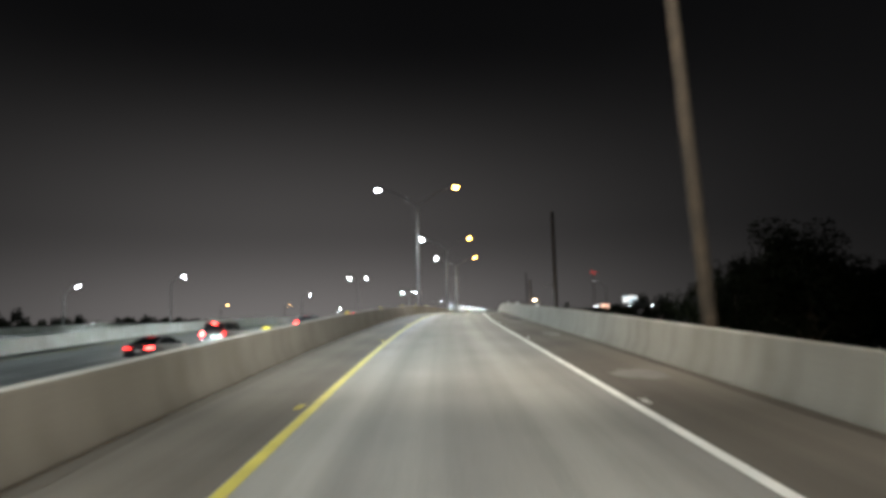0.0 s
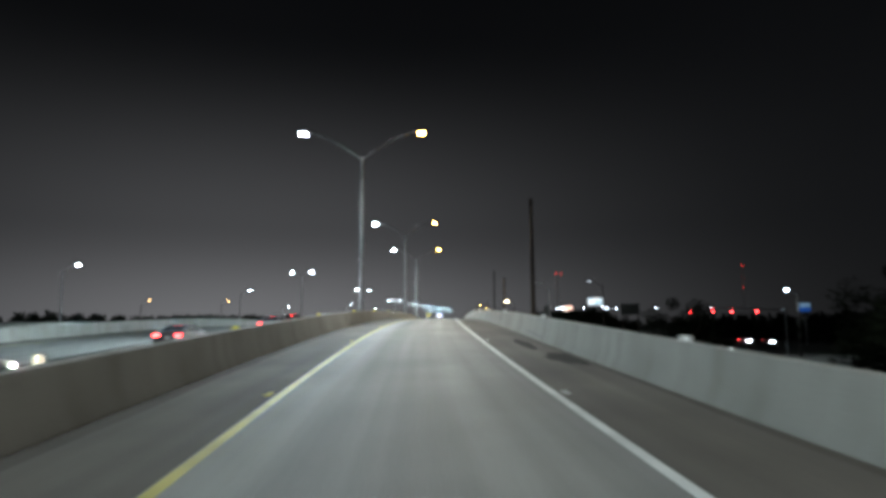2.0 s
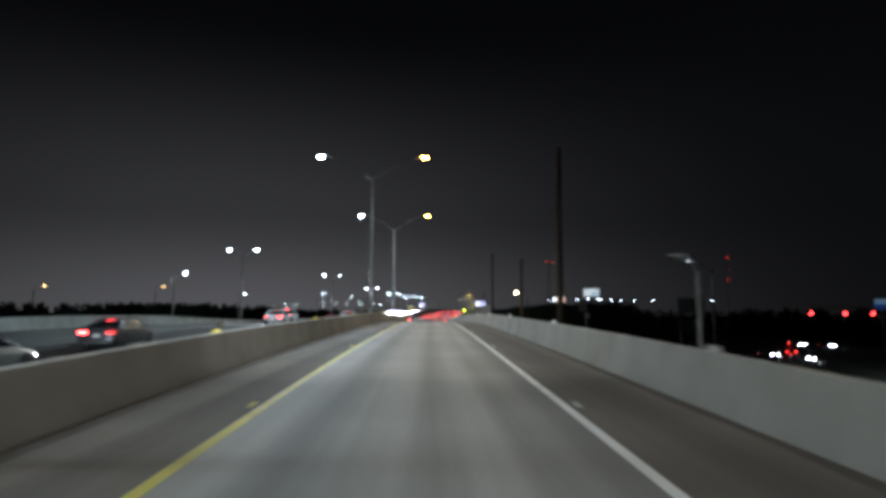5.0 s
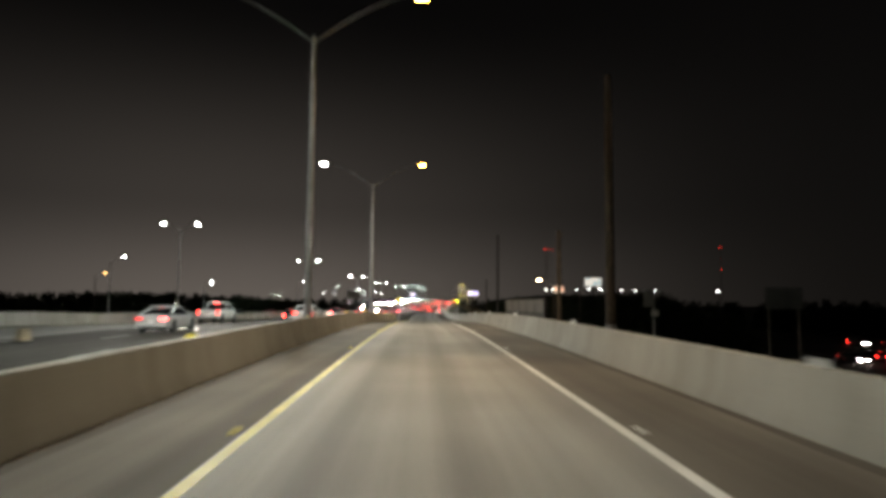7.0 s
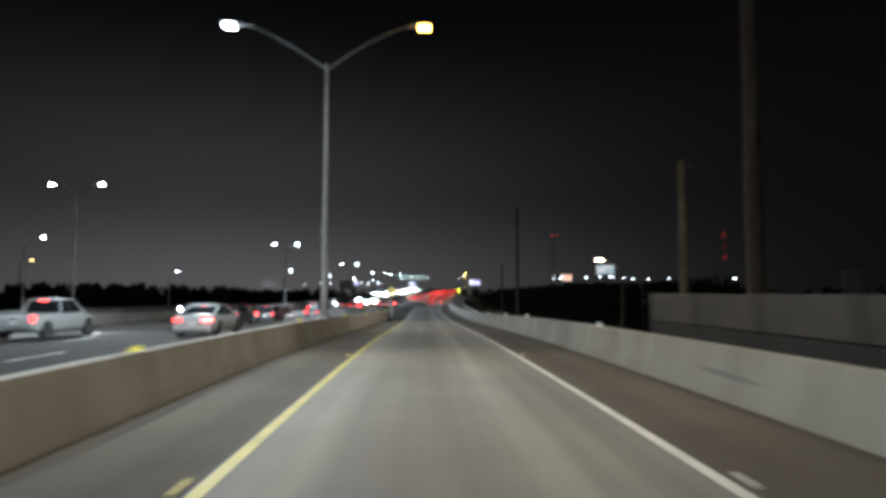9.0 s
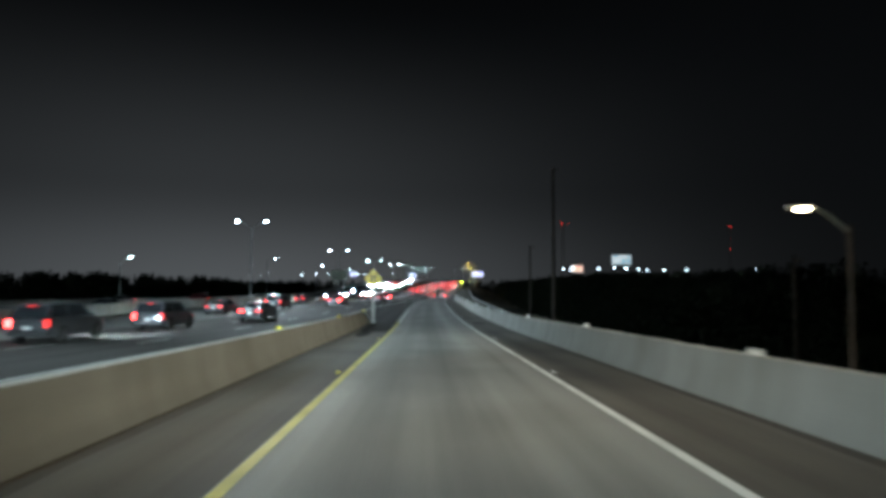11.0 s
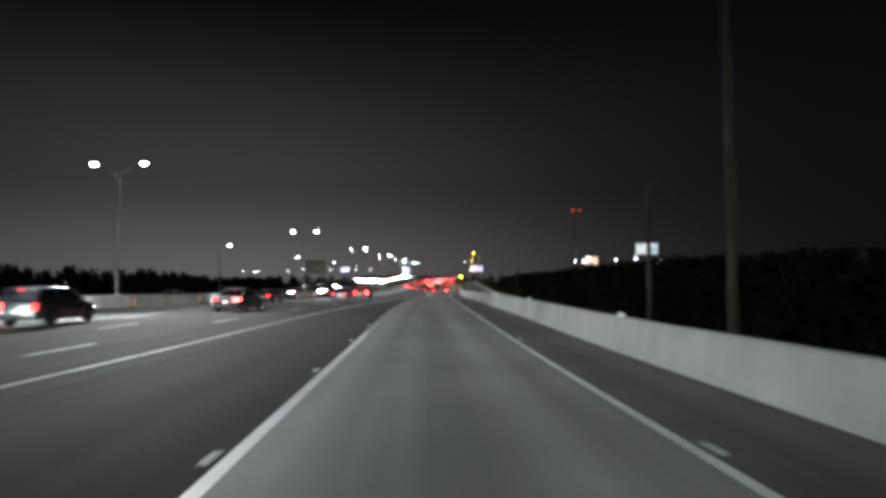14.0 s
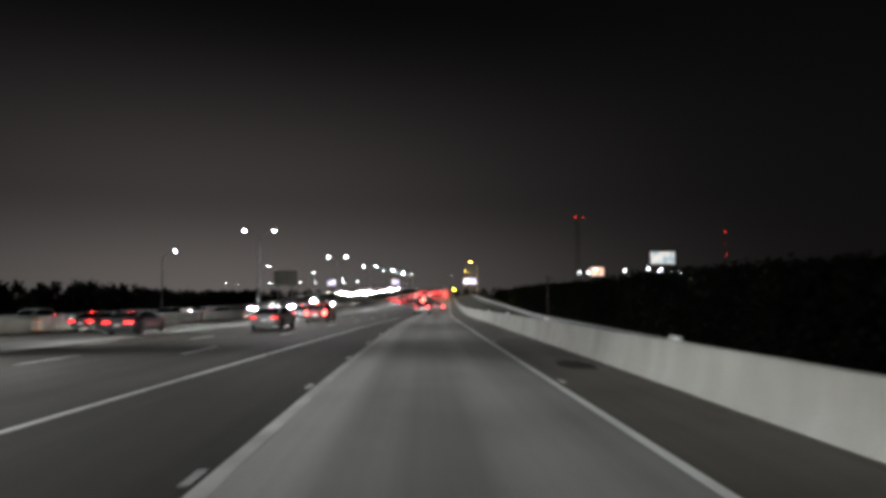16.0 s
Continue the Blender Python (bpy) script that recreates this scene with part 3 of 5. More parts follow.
# ---- reflectors ----
def reflector_sets():
    bm = bmesh.new()
    add_box(bm, (0.10, 0.10, 0.02), (0, 0, 0.01), bevel=0.006)
    white = mesh_of("pavement_reflector", bm, MARKER_WHITE)
    yellow = white.copy()
    yellow.materials[0] = MARKER_YELLOW
    for k in range(-6, 22):
        y = 60.0 + 12.65 * k
        for lat, me, what in ((HALF + 0.13, white, "small white raised pavement reflector"), (-HALF - 0.13, yellow, "small raised yellow pavement reflector beside the edge line")):
            if me is yellow and y > 186:
                continue
            ob = new("pavement_reflector", me)
            x, z = off(lat)(y)
            ob.matrix_basis = pose(x, y, z + 0.004, 0, 0, -heading(ramp_x, y))
            tagged(ob, what, "reflector", "pavement reflectors")
    for k in range(14):
        y = 186.5 + 6.3 * k
        ob = new("pavement_reflector", white)
        x, z = off(-HALF - 0.13)(y)
        ob.matrix_basis = pose(x, y, z + 0.004, 0, 0, -heading(ramp_x, y))
        tagged(ob, "small raised white pavement reflector past the gore", "reflector", "pavement reflectors")
    bm = bmesh.new()
    add_box(bm, (0.15, 0.03, 0.085), (0, 0, 0.05), bevel=0.008)
    add_box(bm, (0.18, 0.12, 0.012), (0, 0, 0.006), bevel=0.003)
    w2 = mesh_of("barrier_reflector", bm, MARKER_WHITE)
    bm = bmesh.new()
    add_box(bm, (0.11, 0.04, 0.07), (0, 0, 0.04), bevel=0.008)
    add_box(bm, (0.18, 0.16, 0.012), (0, 0, 0.006), bevel=0.003)
    y2 = mesh_of("barrier_reflector", bm, MARKER_YELLOW)
    for y in [135.3 + 12.57 * k for k in range(-8, 2)] + [156.0, 166.3, 177.6, 188.2, 197.2, 208.6, 222.4, 236.4] + [249.4 + 12.57 * k for k in range(10)]:
        ob = new("barrier_reflector", w2)
        x, z = off(4.15 + 0.28)(y)
        ob.matrix_basis = pose(x, y, z + 0.82, 0, 0, -heading(ramp_x, y))
        tagged(ob, "white reflector plate on top of the parapet", "reflector", "parapet reflectors")
    for k in range(-4, 13):
        y = 40.0 + 12.45 * k
        ob = new("barrier_reflector", y2)
        x, z = off(-4.17 - 0.28)(y)
        ob.matrix_basis = pose(x, y, z + 0.82, 0, 0, -heading(ramp_x, y))
        tagged(ob, "yellow reflector plate on top of the barrier", "reflector", "barrier reflectors")


reflector_sets()

# ---- street lamps ----
def luminaire(parent, at, turn, lens_mat, lens_label, flush=False, drop=False):
    bm = bmesh.new()
    add_box(bm, (0.72, 0.34, 0.13), (0, 0, 0), bevel=0.05)
    add_box(bm, (0.26, 0.20, 0.10), (-0.42, 0, 0), bevel=0.03)
    head = part("lamp_head", bm, LAMP_HOUSING, parent)
    head.matrix_basis = pose(*at, 0, 0, turn)
    if drop:
        part("lens", tube([(0.05, 0, -0.05), (0.05, 0, -0.18), (0.05, 0, -0.42), (0.05, 0, -0.56), (0.05, 0, -0.62)], [0.26, 0.31, 0.30, 0.2, 0.06], 14), lens_mat, head, lens_label, smooth=True)
        return head
    lens = part("lens", box((0.46, 0.24, 0.02), (0.05, 0, -0.062), bevel=0.005) if flush else box((0.50, 0.27, 0.10), (0.05, 0, -0.10), bevel=0.04), lens_mat, head, lens_label)
    return head


def davit(x0, x1, z0, rise, thick, thin):
    """A gently bowed lamp arm from the pole at x0 to the lamp head at x1."""
    n = 9
    pts = [(x0 + (x1 - x0) * k / n, 0, z0 + rise * (0.45 * k / n + 0.55 * math.sin(0.5 * math.pi * k / n))) for k in range(n + 1)]
    return tube(pts, [thick + (thin - thick) * k / n for k in range(n + 1)], 8)


def twin_lamp(name, height, reach, rise, left_mat, right_mat, left_label, right_label, thick=0.14, pedestal=0.0):
    root = empty(name)
    if pedestal:
        part("pedestal", box((0.44, 0.80, pedestal + 0.04), (0, 0, (pedestal + 0.04) / 2), bevel=0.03), BARRIER, root, "concrete pedestal cast into the barrier")
    lift = pedestal
    part("pole", tube([(0, 0, lift + 0.30), (0, 0, height * 0.5), (0, 0, height)], [thick, thick * 0.82, thick * 0.62], 14), STEEL, root, smooth=True)
    b = bmesh.new()
    add_box(b, (0.40, 0.40, 0.05), (0, 0, lift + 0.06), bevel=0.01)
    add_tube(b, [(0, 0, lift + 0.05), (0, 0, lift + 0.40)], [thick * 1.3, thick * 1.15], 12)
    for sx in (-0.15, 0.15):
        for sy in (-0.15, 0.15):
            add_tube(b, [(sx, sy, lift + 0.07), (sx, sy, lift + 0.13)], [0.022, 0.022], 6)
    part("base", b, STEEL, root)
    for s, mat, text in ((-1, left_mat, left_label), (1, right_mat, right_label)):
        part("arm", davit(s * 0.06, s * (reach - 0.45), height - 0.2, rise + 0.2, 0.045, 0.03), STEEL, root, smooth=True)
        luminaire(root, (s * reach, 0, height + rise), 0 if s > 0 else 180, mat, text)
    return root


ramp_lamp = twin_lamp("street_lamp", 11.7, 4.15, 1.75, WHITE_GLOW, AMBER_GLOW, "cool white glowing lens", "amber glowing lens", 0.135, 0.82)
tagged(ramp_lamp, "tall grey twin-arm street lamp, one white and one amber light", "street lamp", "ramp street lamps")
RAMP_POLES = (69.2, 3.0, 115.0, 145.5)
for i, y in enumerate(RAMP_POLES):
    x = ramp_x(y) - 4.52
    z = ramp_z(y)
    m = pose(x, y, z, 0, 0, -heading(ramp_x, y))
    if i == 0:
        ramp_lamp.matrix_basis = m
    else:
        copy_thing(ramp_lamp, m)
    road_optic("white_lamp", (x - 4.15, y, z + 13.2), WHITE, WHITE_LAMP_W)
    lamp_light("white_lamp", (x - 4.15, y, z + 13.2), WHITE, WHITE_LAMP_W * (3.4 if 60 < y < 80 else 1.8), 118, -40.0, 0.0, 1.0)
    if y > 140:
        # added throw down the ramp lane, standing in for the car's own head lights
        lamp_light("white_lamp", (x - 4.15, y, z + 13.2), WHITE, WHITE_LAMP_W * 9.5, 52, 5.0, 70.0, 1.0)
    road_optic("amber_lamp", (x + 4.15, y, z + 13.2), AMBER if y > 80 else (1.0, 0.91, 0.78), AMBER_LAMP_W if y > 50 else AMBER_LAMP_W * 1.5)

median_lamp = twin_lamp("street_lamp", 11.48, 2.4, 1.2, WHITE_GLOW, WHITE_GLOW, "cool white glowing lens", "cool white glowing lens", 0.13)
tagged(median_lamp, "grey twin-arm street lamp with white lights on the median wall", "street lamp", "median street lamps")
for k in range(9):
    y = 182.4 + 74.7 * k
    x = median_x(y) + 0.0
    z = deck(x, y) + 1.2
    m = pose(x, y, z, 0, 0, -heading(median_x, y))
    if k == 0:
        median_lamp.matrix_basis = m
    else:
        copy_thing(median_lamp, m)
    if k < 5:
        for s in (-1, 1):
            watts = MEDIAN_LAMP_W if s > 0 else MEDIAN_LAMP_W * 0.15
            head = (x + s * 2.4, y, z + 12.6)
            lamp_light("white_lamp", head, (0.95, 0.98, 1.0), watts * 0.25, 96, 18 * s, 0.0, 1.0, 0.8)
            if s > 0:
                # a fan of narrow lobes added to brighten the lane for missing head lights, cut off just past the ramp
                for share, cone, tilt, along in ((1.0, 42, 51, 0), (1.3, 40, 54, 40), (1.4, 40, 54, -40), (2.6, 36, 52, 62), (3.2, 36, 51, -64)):
                    lamp_light("white_lamp", head, (0.95, 0.98, 1.0), watts * share * (0.6 if k == 0 else 1.0), cone, tilt, along, 0.9, 1.0)


def single_lamp(name, height, reach, rise, lens, lens_label, wood=False, thick=0.11, flush=False, drop=False):
    root = empty(name)
    part("pole", tube([(0, 0, 0), (0, 0, height * 0.5), (0, 0, height)], [thick, thick * 0.85, thick * 0.6], 12), WOOD if wood else STEEL, root, smooth=True)
    part("arm", davit(0.0, reach - 0.4 * (1 if reach > 0 else -1), height - 0.3, rise + 0.3, 0.05, 0.034), STEEL, root, smooth=True)
    luminaire(root, (reach, 0, height + rise), 0, lens, lens_label, flush, drop)
    return root


# single lamps along the far edge of the highway
side_lamp = single_lamp("street_lamp", 15.9, 2.6, 1.2, WHITE_GLOW, "cool white glowing lens", thick=0.15)
tagged(side_lamp, "tall grey single-arm street lamp beside the far carriageway", "street lamp", "far side street lamps")
short_lamp = single_lamp("street_lamp", 13.1, 2.2, 1.2, WHITE_GLOW, "cool white glowing lens", thick=0.14)
tagged(short_lamp, "grey single-arm street lamp beyond the far carriageway", "street lamp", "far side street lamps")
FAR_SIDE = [(-67.4, 137.4), (-61.9, 219.8), (-67.5, 62.0), (-52, 368), (-47, 442), (-42, 516), (-36, 592)]
for i, (x, y) in enumerate(FAR_SIDE):
    if i == 0:
        side_lamp.matrix_basis = pose(x, y, GROUND)
    else:
        copy_thing(side_lamp, pose(x, y, GROUND))
    if i < 3:
        lamp_light("white_lamp", (x + 2.6, y, GROUND + 16.9), WHITE, SIDE_LAMP_W, 116, 40.0)
low_lamp = single_lamp("street_lamp", 12.0, 2.2, 1.0, WHITE_GLOW, "cool white glowing lens", thick=0.13)
tagged(low_lamp, "lower grey street lamp beside the far carriageway", "street lamp", "far side street lamps").matrix_basis = pose(-69.5, 104.5, GROUND)
lamp_light("white_lamp", (-67.3, 104.5, GROUND + 11.7), WHITE, SIDE_LAMP_W * 0.5, 116, 40.0)
short_lamp.matrix_basis = pose(-67.2, 293.5, GROUND)
lamp_light("white_lamp", (-65.0, 293.5, GROUND + 14.1), WHITE, SIDE_LAMP_W, 116, 40.0)
for x, y, head in ((-72.0, 239.5, 11.5), (-78.0, 195.2, 9.9)):
    amber_side = single_lamp("street_lamp", head - GROUND - 0.8, 2.0, 0.8, SMALL_AMBER, "dim amber glowing lens", wood=True, thick=0.14)
    tagged(amber_side, "wooden street lamp pole with a small amber light", "street lamp", "amber side street lamps").matrix_basis = pose(x - 2.0, y, GROUND)

# ---- beyond the parapet: poles, lamps, signals, panel ----
near_amber = single_lamp("street_lamp", 10.7, -1.9, 0.7, PALE_AMBER, "pale amber glowing lens", wood=True, thick=0.12)
tagged(near_amber, "wooden street lamp pole with an amber light below the ramp", "street lamp", "frontage lamps")
near_amber.matrix_basis = pose(14.3, 171.1, GROUND)
cutoff = single_lamp("street_lamp", 11.4, -1.9, 0.7, DIM_WHITE, "flat white lens facing down", wood=True, thick=0.10, flush=True)
tagged(cutoff, "dark-poled cut-off street lamp with a dim white light", "street lamp", "frontage lamps").matrix_basis = pose(20.5, 115.0, GROUND)
lamp_light("white_lamp", (18.6, 115.0, GROUND + 11.8), WHITE, 250, 140, 0.0, 0.0, 0.4)
lamp_light("amber_lamp", (12.4, 171.1, GROUND + 11.15), (1.0, 0.80, 0.56), 4500, 140, -45.0, 0.0, 0.6)
dead_lamp = single_lamp("street_lamp", 9.6, -0.8, 0.7, LAMP_HOUSING, "unlit grey lens", thick=0.13)
tagged(dead_lamp, "unlit curved street lamp beyond the parapet", "street lamp")
dead_lamp.matrix_basis = pose(9.1, 90.6, GROUND)


def utility_pole(height, thick, collar, mat):
    root = empty("utility_pole")
    part("pole", tube([(0, 0, 0), (0, 0, height * 0.5), (0, 0, height)], [thick, thick * 0.86, thick * 0.7], 14), mat, root, smooth=True)
    if collar:
        b = bmesh.new()
        add_tube(b, [(0, 0, 5.6), (0, 0, 6.4)], [thick * 1.08, thick * 1.08], 14)
        part("splice_collar", b, STEEL, root)
    else:
        part("bracket", tube([(0, 0, height - 0.5), (0.45, 0, height - 0.2), (0.6, 0, height - 0.35)], [0.05, 0.05, 0.07], 8), DARK_STEEL, root)
        b = bmesh.new()
        for k in range(3):
            add_tube(b, [(0.09, thick, height - 1.2 - 0.5 * k), (0.09, thick + 0.12, height - 1.2 - 0.5 * k)], [0.05, 0.03], 8)
        part("insulators", b, TRIM_BLACK, root)
    return root


for h, th, col, x, y, lean, mat, text in ((31.0, 0.50, True, 16.0, 153.0, 0, POLE_STEEL, "thick tall steel transmission pole with a splice collar"),
                                          (14.9, 0.24, False, 9.9, 148.0, 0, LIT_WOOD, "weathered wooden utility pole with a bracket at its top"),
                                          (16.0, 0.17, False, 4.34, 13.7, -2.7, WOOD, "leaning dark weathered wooden pole close behind the parapet"),
                                          (22.5, 0.27, False, 14.0, 224.5, 0, WOOD, "tall weathered wooden utility pole below the parapet"),
                                          (13.5, 0.17, False, 12.4, 231.5, 0, WOOD, "slender dark utility pole below the parapet"),
                                          (10.3, 0.13, False, 21.7, 187.5, 0, WOOD, "slender pole before the dark trees"),
                                          (9.4, 0.13, False, 15.2, 297.5, 0, WOOD, "slender dark utility pole before the trees")):
    tagged(utility_pole(h, th, col, mat), text, "utility pole").matrix_basis = pose(x, y, GROUND, 0, lean, 0)


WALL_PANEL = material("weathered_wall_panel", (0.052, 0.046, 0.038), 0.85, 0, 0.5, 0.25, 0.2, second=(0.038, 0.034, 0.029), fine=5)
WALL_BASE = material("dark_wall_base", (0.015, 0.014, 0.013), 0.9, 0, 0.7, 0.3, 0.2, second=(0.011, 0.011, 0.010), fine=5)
SIDE_DECK = 1.42


def side_road():
    """A raised service road close behind the parapet, on its own fill."""
    ys = [56.0 + 4.0 * k for k in range(34)]

    def lift(y):
        return GROUND + 0.02 + (SIDE_DECK - GROUND) * min(1.0, max(0.0, (y - 56) / 44), max(0.0, (188 - y) / 40))
    tagged(strip("road_side", ys, [(lambda y: (ramp_x(y) + 4.62, GROUND - 0.1)), (lambda y: (ramp_x(y) + 4.64, lift(y))), (lambda y: (ramp_x(y) + 7.5, lift(y) + 0.03)), (lambda y: (ramp_x(y) + 10.0, lift(y))), (lambda y: (ramp_x(y) + 13.5, GROUND - 0.1))], SHOULDER, smooth=False),
           "dark asphalt service road close below the parapet", "road", kind="structure")


side_road()


def panel_wall():
    """A screen of cast panels slotted between posts along the service road, standing in for a trailer's side."""
    root = empty("panel_wall", pose(3.3, 121.0, SIDE_DECK))
    # base panels blackened in colour for the dark gap below the top band
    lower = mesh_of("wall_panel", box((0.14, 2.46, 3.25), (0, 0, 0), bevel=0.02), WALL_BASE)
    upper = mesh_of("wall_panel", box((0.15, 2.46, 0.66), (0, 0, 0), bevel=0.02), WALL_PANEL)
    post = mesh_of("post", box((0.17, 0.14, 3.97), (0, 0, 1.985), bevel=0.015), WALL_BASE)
    for k in range(6):
        ob = new("post", post)
        ob.parent, ob.location = root, (0, 2.6 * k, 0.0)
        if k < 5:
            for me, z in ((lower, 1.63), (upper, 3.61)):
                ob = new("wall_panel", me)
                ob.parent, ob.location = root, (0, 2.6 * k + 1.3, z)
    return tagged(root, "long weathered panel wall with a grey top and dark base", "wall")


panel_wall()


def dark_panel():
    """The dim back of a roadside hoarding."""
    root = empty("hoarding", pose(36.7, 159.3, GROUND, 0, 0, -14))
    part("panel", box((3.7, 0.12, 2.3), (0, 0, 9.1), bevel=0.02), DULL_PANEL, root)
    for sx in (-1.5, 1.5):
        part("post", tube([(sx, 0.16, 0), (sx, 0.16, 10.0)], [0.12, 0.1], 10), DARK_STEEL, root)
    for z in (8.3, 9.7):
        part("crossbar", box((3.7, 0.08, 0.1), (0, 0.1, z), bevel=0.01), DARK_STEEL, root)
    return tagged(root, "dim dark hoarding on two posts before the trees", "hoarding")


def small_sign():
    root = empty("sign_post", pose(18.2, 147.5, GROUND, 0, 0, -8))
    part("post", tube([(0, 0.06, 0), (0, 0.06, 9.7)], [0.07, 0.06], 10), STEEL, root, smooth=True)
    part("upper_panel", box((0.9, 0.04, 1.5), (-0.45, 0, 8.9), bevel=0.01), DULL_PANEL, root, "dull grey upper panel")
    part("white_panel", box((0.6, 0.05, 0.5), (0.1, -0.02, 7.6), bevel=0.01), SIGN_BACK, root, "white lower panel")
    return tagged(root, "slender sign post with a grey and a white panel", "sign post")


dark_panel()
small_sign()


def guardrail():
    """A steel beam rail on posts along the shoulder of the fill, drawing away from the ramp."""
    root = empty("guardrail")

    def at(y):
        return float(np.interp(y, [204, 272, 320, 420], [6.1, 8.5, 12.0, 19.0]))

    def top(y):
        return float(np.interp(y, [204, 230, 272, 320, 420], [2.60, 2.68, 2.83, 3.3, 4.5]))
    bm = bmesh.new()
    prof = [(-0.02, 0.0), (-0.09, -0.05), (-0.02, -0.13), (-0.02, -0.18), (-0.09, -0.26), (-0.02, -0.31), (0.01, -0.31), (-0.06, -0.26), (0.01, -0.18), (0.01, -0.13), (-0.06, -0.05), (0.01, 0.0)]
    rows = [[bm.verts.new((at(y) + a, y, top(y) + z)) for a, z in prof] for y in [204 + 3.8 * k for k in range(52)]]
    for a, b in zip(rows, rows[1:]):
        for k in range(len(prof)):
            j = (k + 1) % len(prof)
            bm.faces.new((a[k], a[j], b[j], b[k]))
    part("rail", bm, STEEL, root)
    me = mesh_of("post", box((0.15, 0.15, 0.95), (0, 0, -0.47), bevel=0.01), DARK_STEEL)
    for k in range(52):
        y = 204 + 3.8 * k
        post = new("post", me)
        post.parent, post.location = root, (at(y) + 0.11, y, top(y) - 0.02)
    ys = [192.0 + 6.0 * k for k in range(36)]

    def fill(y):
        return GROUND + (top(y) - 0.82 - GROUND) * min(1.0, (y - 192) / 12)
    tagged(strip("fill_slope", ys, [(lambda y: (ramp_x(y) + 4.62, fill(y))), (lambda y: (at(y) + 1.0, fill(y))), (lambda y: (at(y) + 9.5, GROUND - 0.1))], GRASS), "dark grass fill beside the parapet", "embankment", kind="structure")
    return tagged(root, "long galvanised beam guardrail on steel posts", "guardrail")


guardrail()


def traffic_signal():
    root = empty("traffic_signal")
    part("housing", box((0.34, 0.22, 1.05), (0, 0, 0), bevel=0.03), TRIM_BLACK, root)
    for k, mat in enumerate((SIGNAL_RED, TRIM_BLACK, TRIM_BLACK)):
        part("signal_lens", tube([(0, -0.11, 0.33 - 0.33 * k), (0, -0.15, 0.33 - 0.33 * k)], [0.15, 0.14], 12), mat, root)
        part("visor", tube([(0, -0.12, 0.47 - 0.33 * k), (0, -0.32, 0.45 - 0.33 * k)], [0.03, 0.02], 6), TRIM_BLACK, root)
    part("hanger", tube([(0, 0, 0.5), (0, 0, 0.95)], [0.03, 0.03], 6), STEEL, root)
    return tagged(root, "black traffic signal showing red on a span mast", "traffic signal", "traffic signals")


sig = traffic_signal()
for i, x in enumerate((39.4, 43.2, 46.3, 50.4)):
    m = pose(x, 133.6, 4.45)
    if i == 0:
        sig.matrix_basis = m
    else:
        copy_thing(sig, m)
mast = empty("signal_mast", pose(55.2, 133.6, GROUND + 0.1))
part("pole", tube([(0, 0, 0), (0, 0, 8.6)], [0.16, 0.12], 12), STEEL, mast, smooth=True)
part("mast_arm", tube([(0, 0, 8.1), (-8, 0, 8.5), (-16.4, 0, 8.52)], [0.11, 0.08, 0.05], 10), STEEL, mast, smooth=True)
tagged(mast, "steel mast arm that carries the traffic signals", "signal mast")
# dark wood tone stands for an unlit pole here
street = single_lamp("street_lamp", 11.1, -1.8, 0.7, WHITE_GLOW, "white glowing lens", wood=True, thick=0.10)
tagged(street, "dark wooden street lamp pole with a white light", "street lamp", "lower street lamps")
street.matrix_basis = pose(59.6, 137.8, GROUND)
lamp_light("white_lamp", (57.8, 137.8, GROUND + 11.5), WHITE, 900)


def pole_sign():
    """A shop sign on a pole; its writing cannot be read."""
    root = empty("pole_sign", pose(97, 204, GROUND, 0, 0, -24))
    part("pole", tube([(0, 0, 0), (0, 0, 9.0)], [0.22, 0.2], 12), STEEL, root, smooth=True)
    cabinet = part("cabinet", box((2.9, 0.6, 2.5), (0, 0, 10.2), bevel=0.06), SIGN_BACK, root)
    part("sign_face", box((2.7, 0.05, 1.05), (0, -0.31, 10.82), bevel=0.02), glowing("pale_blue_sign_face", (0.45, 0.7, 1.0), 0.10), cabinet, "glowing pale blue upper face")
    part("sign_face", box((2.7, 0.05, 1.05), (0, -0.31, 9.62), bevel=0.02), glowing("deep_blue_sign_face", (0.05, 0.22, 0.9), 0.08), cabinet, "glowing deep blue lower face")
    part("price_panel", box((1.5, 0.4, 1.2), (0, 0, 7.6), bevel=0.04), SIGN_BACK, root, "small pale panel")
    return tagged(root, "lit blue and white shop sign on a steel pole", "pole sign")


pole_sign()

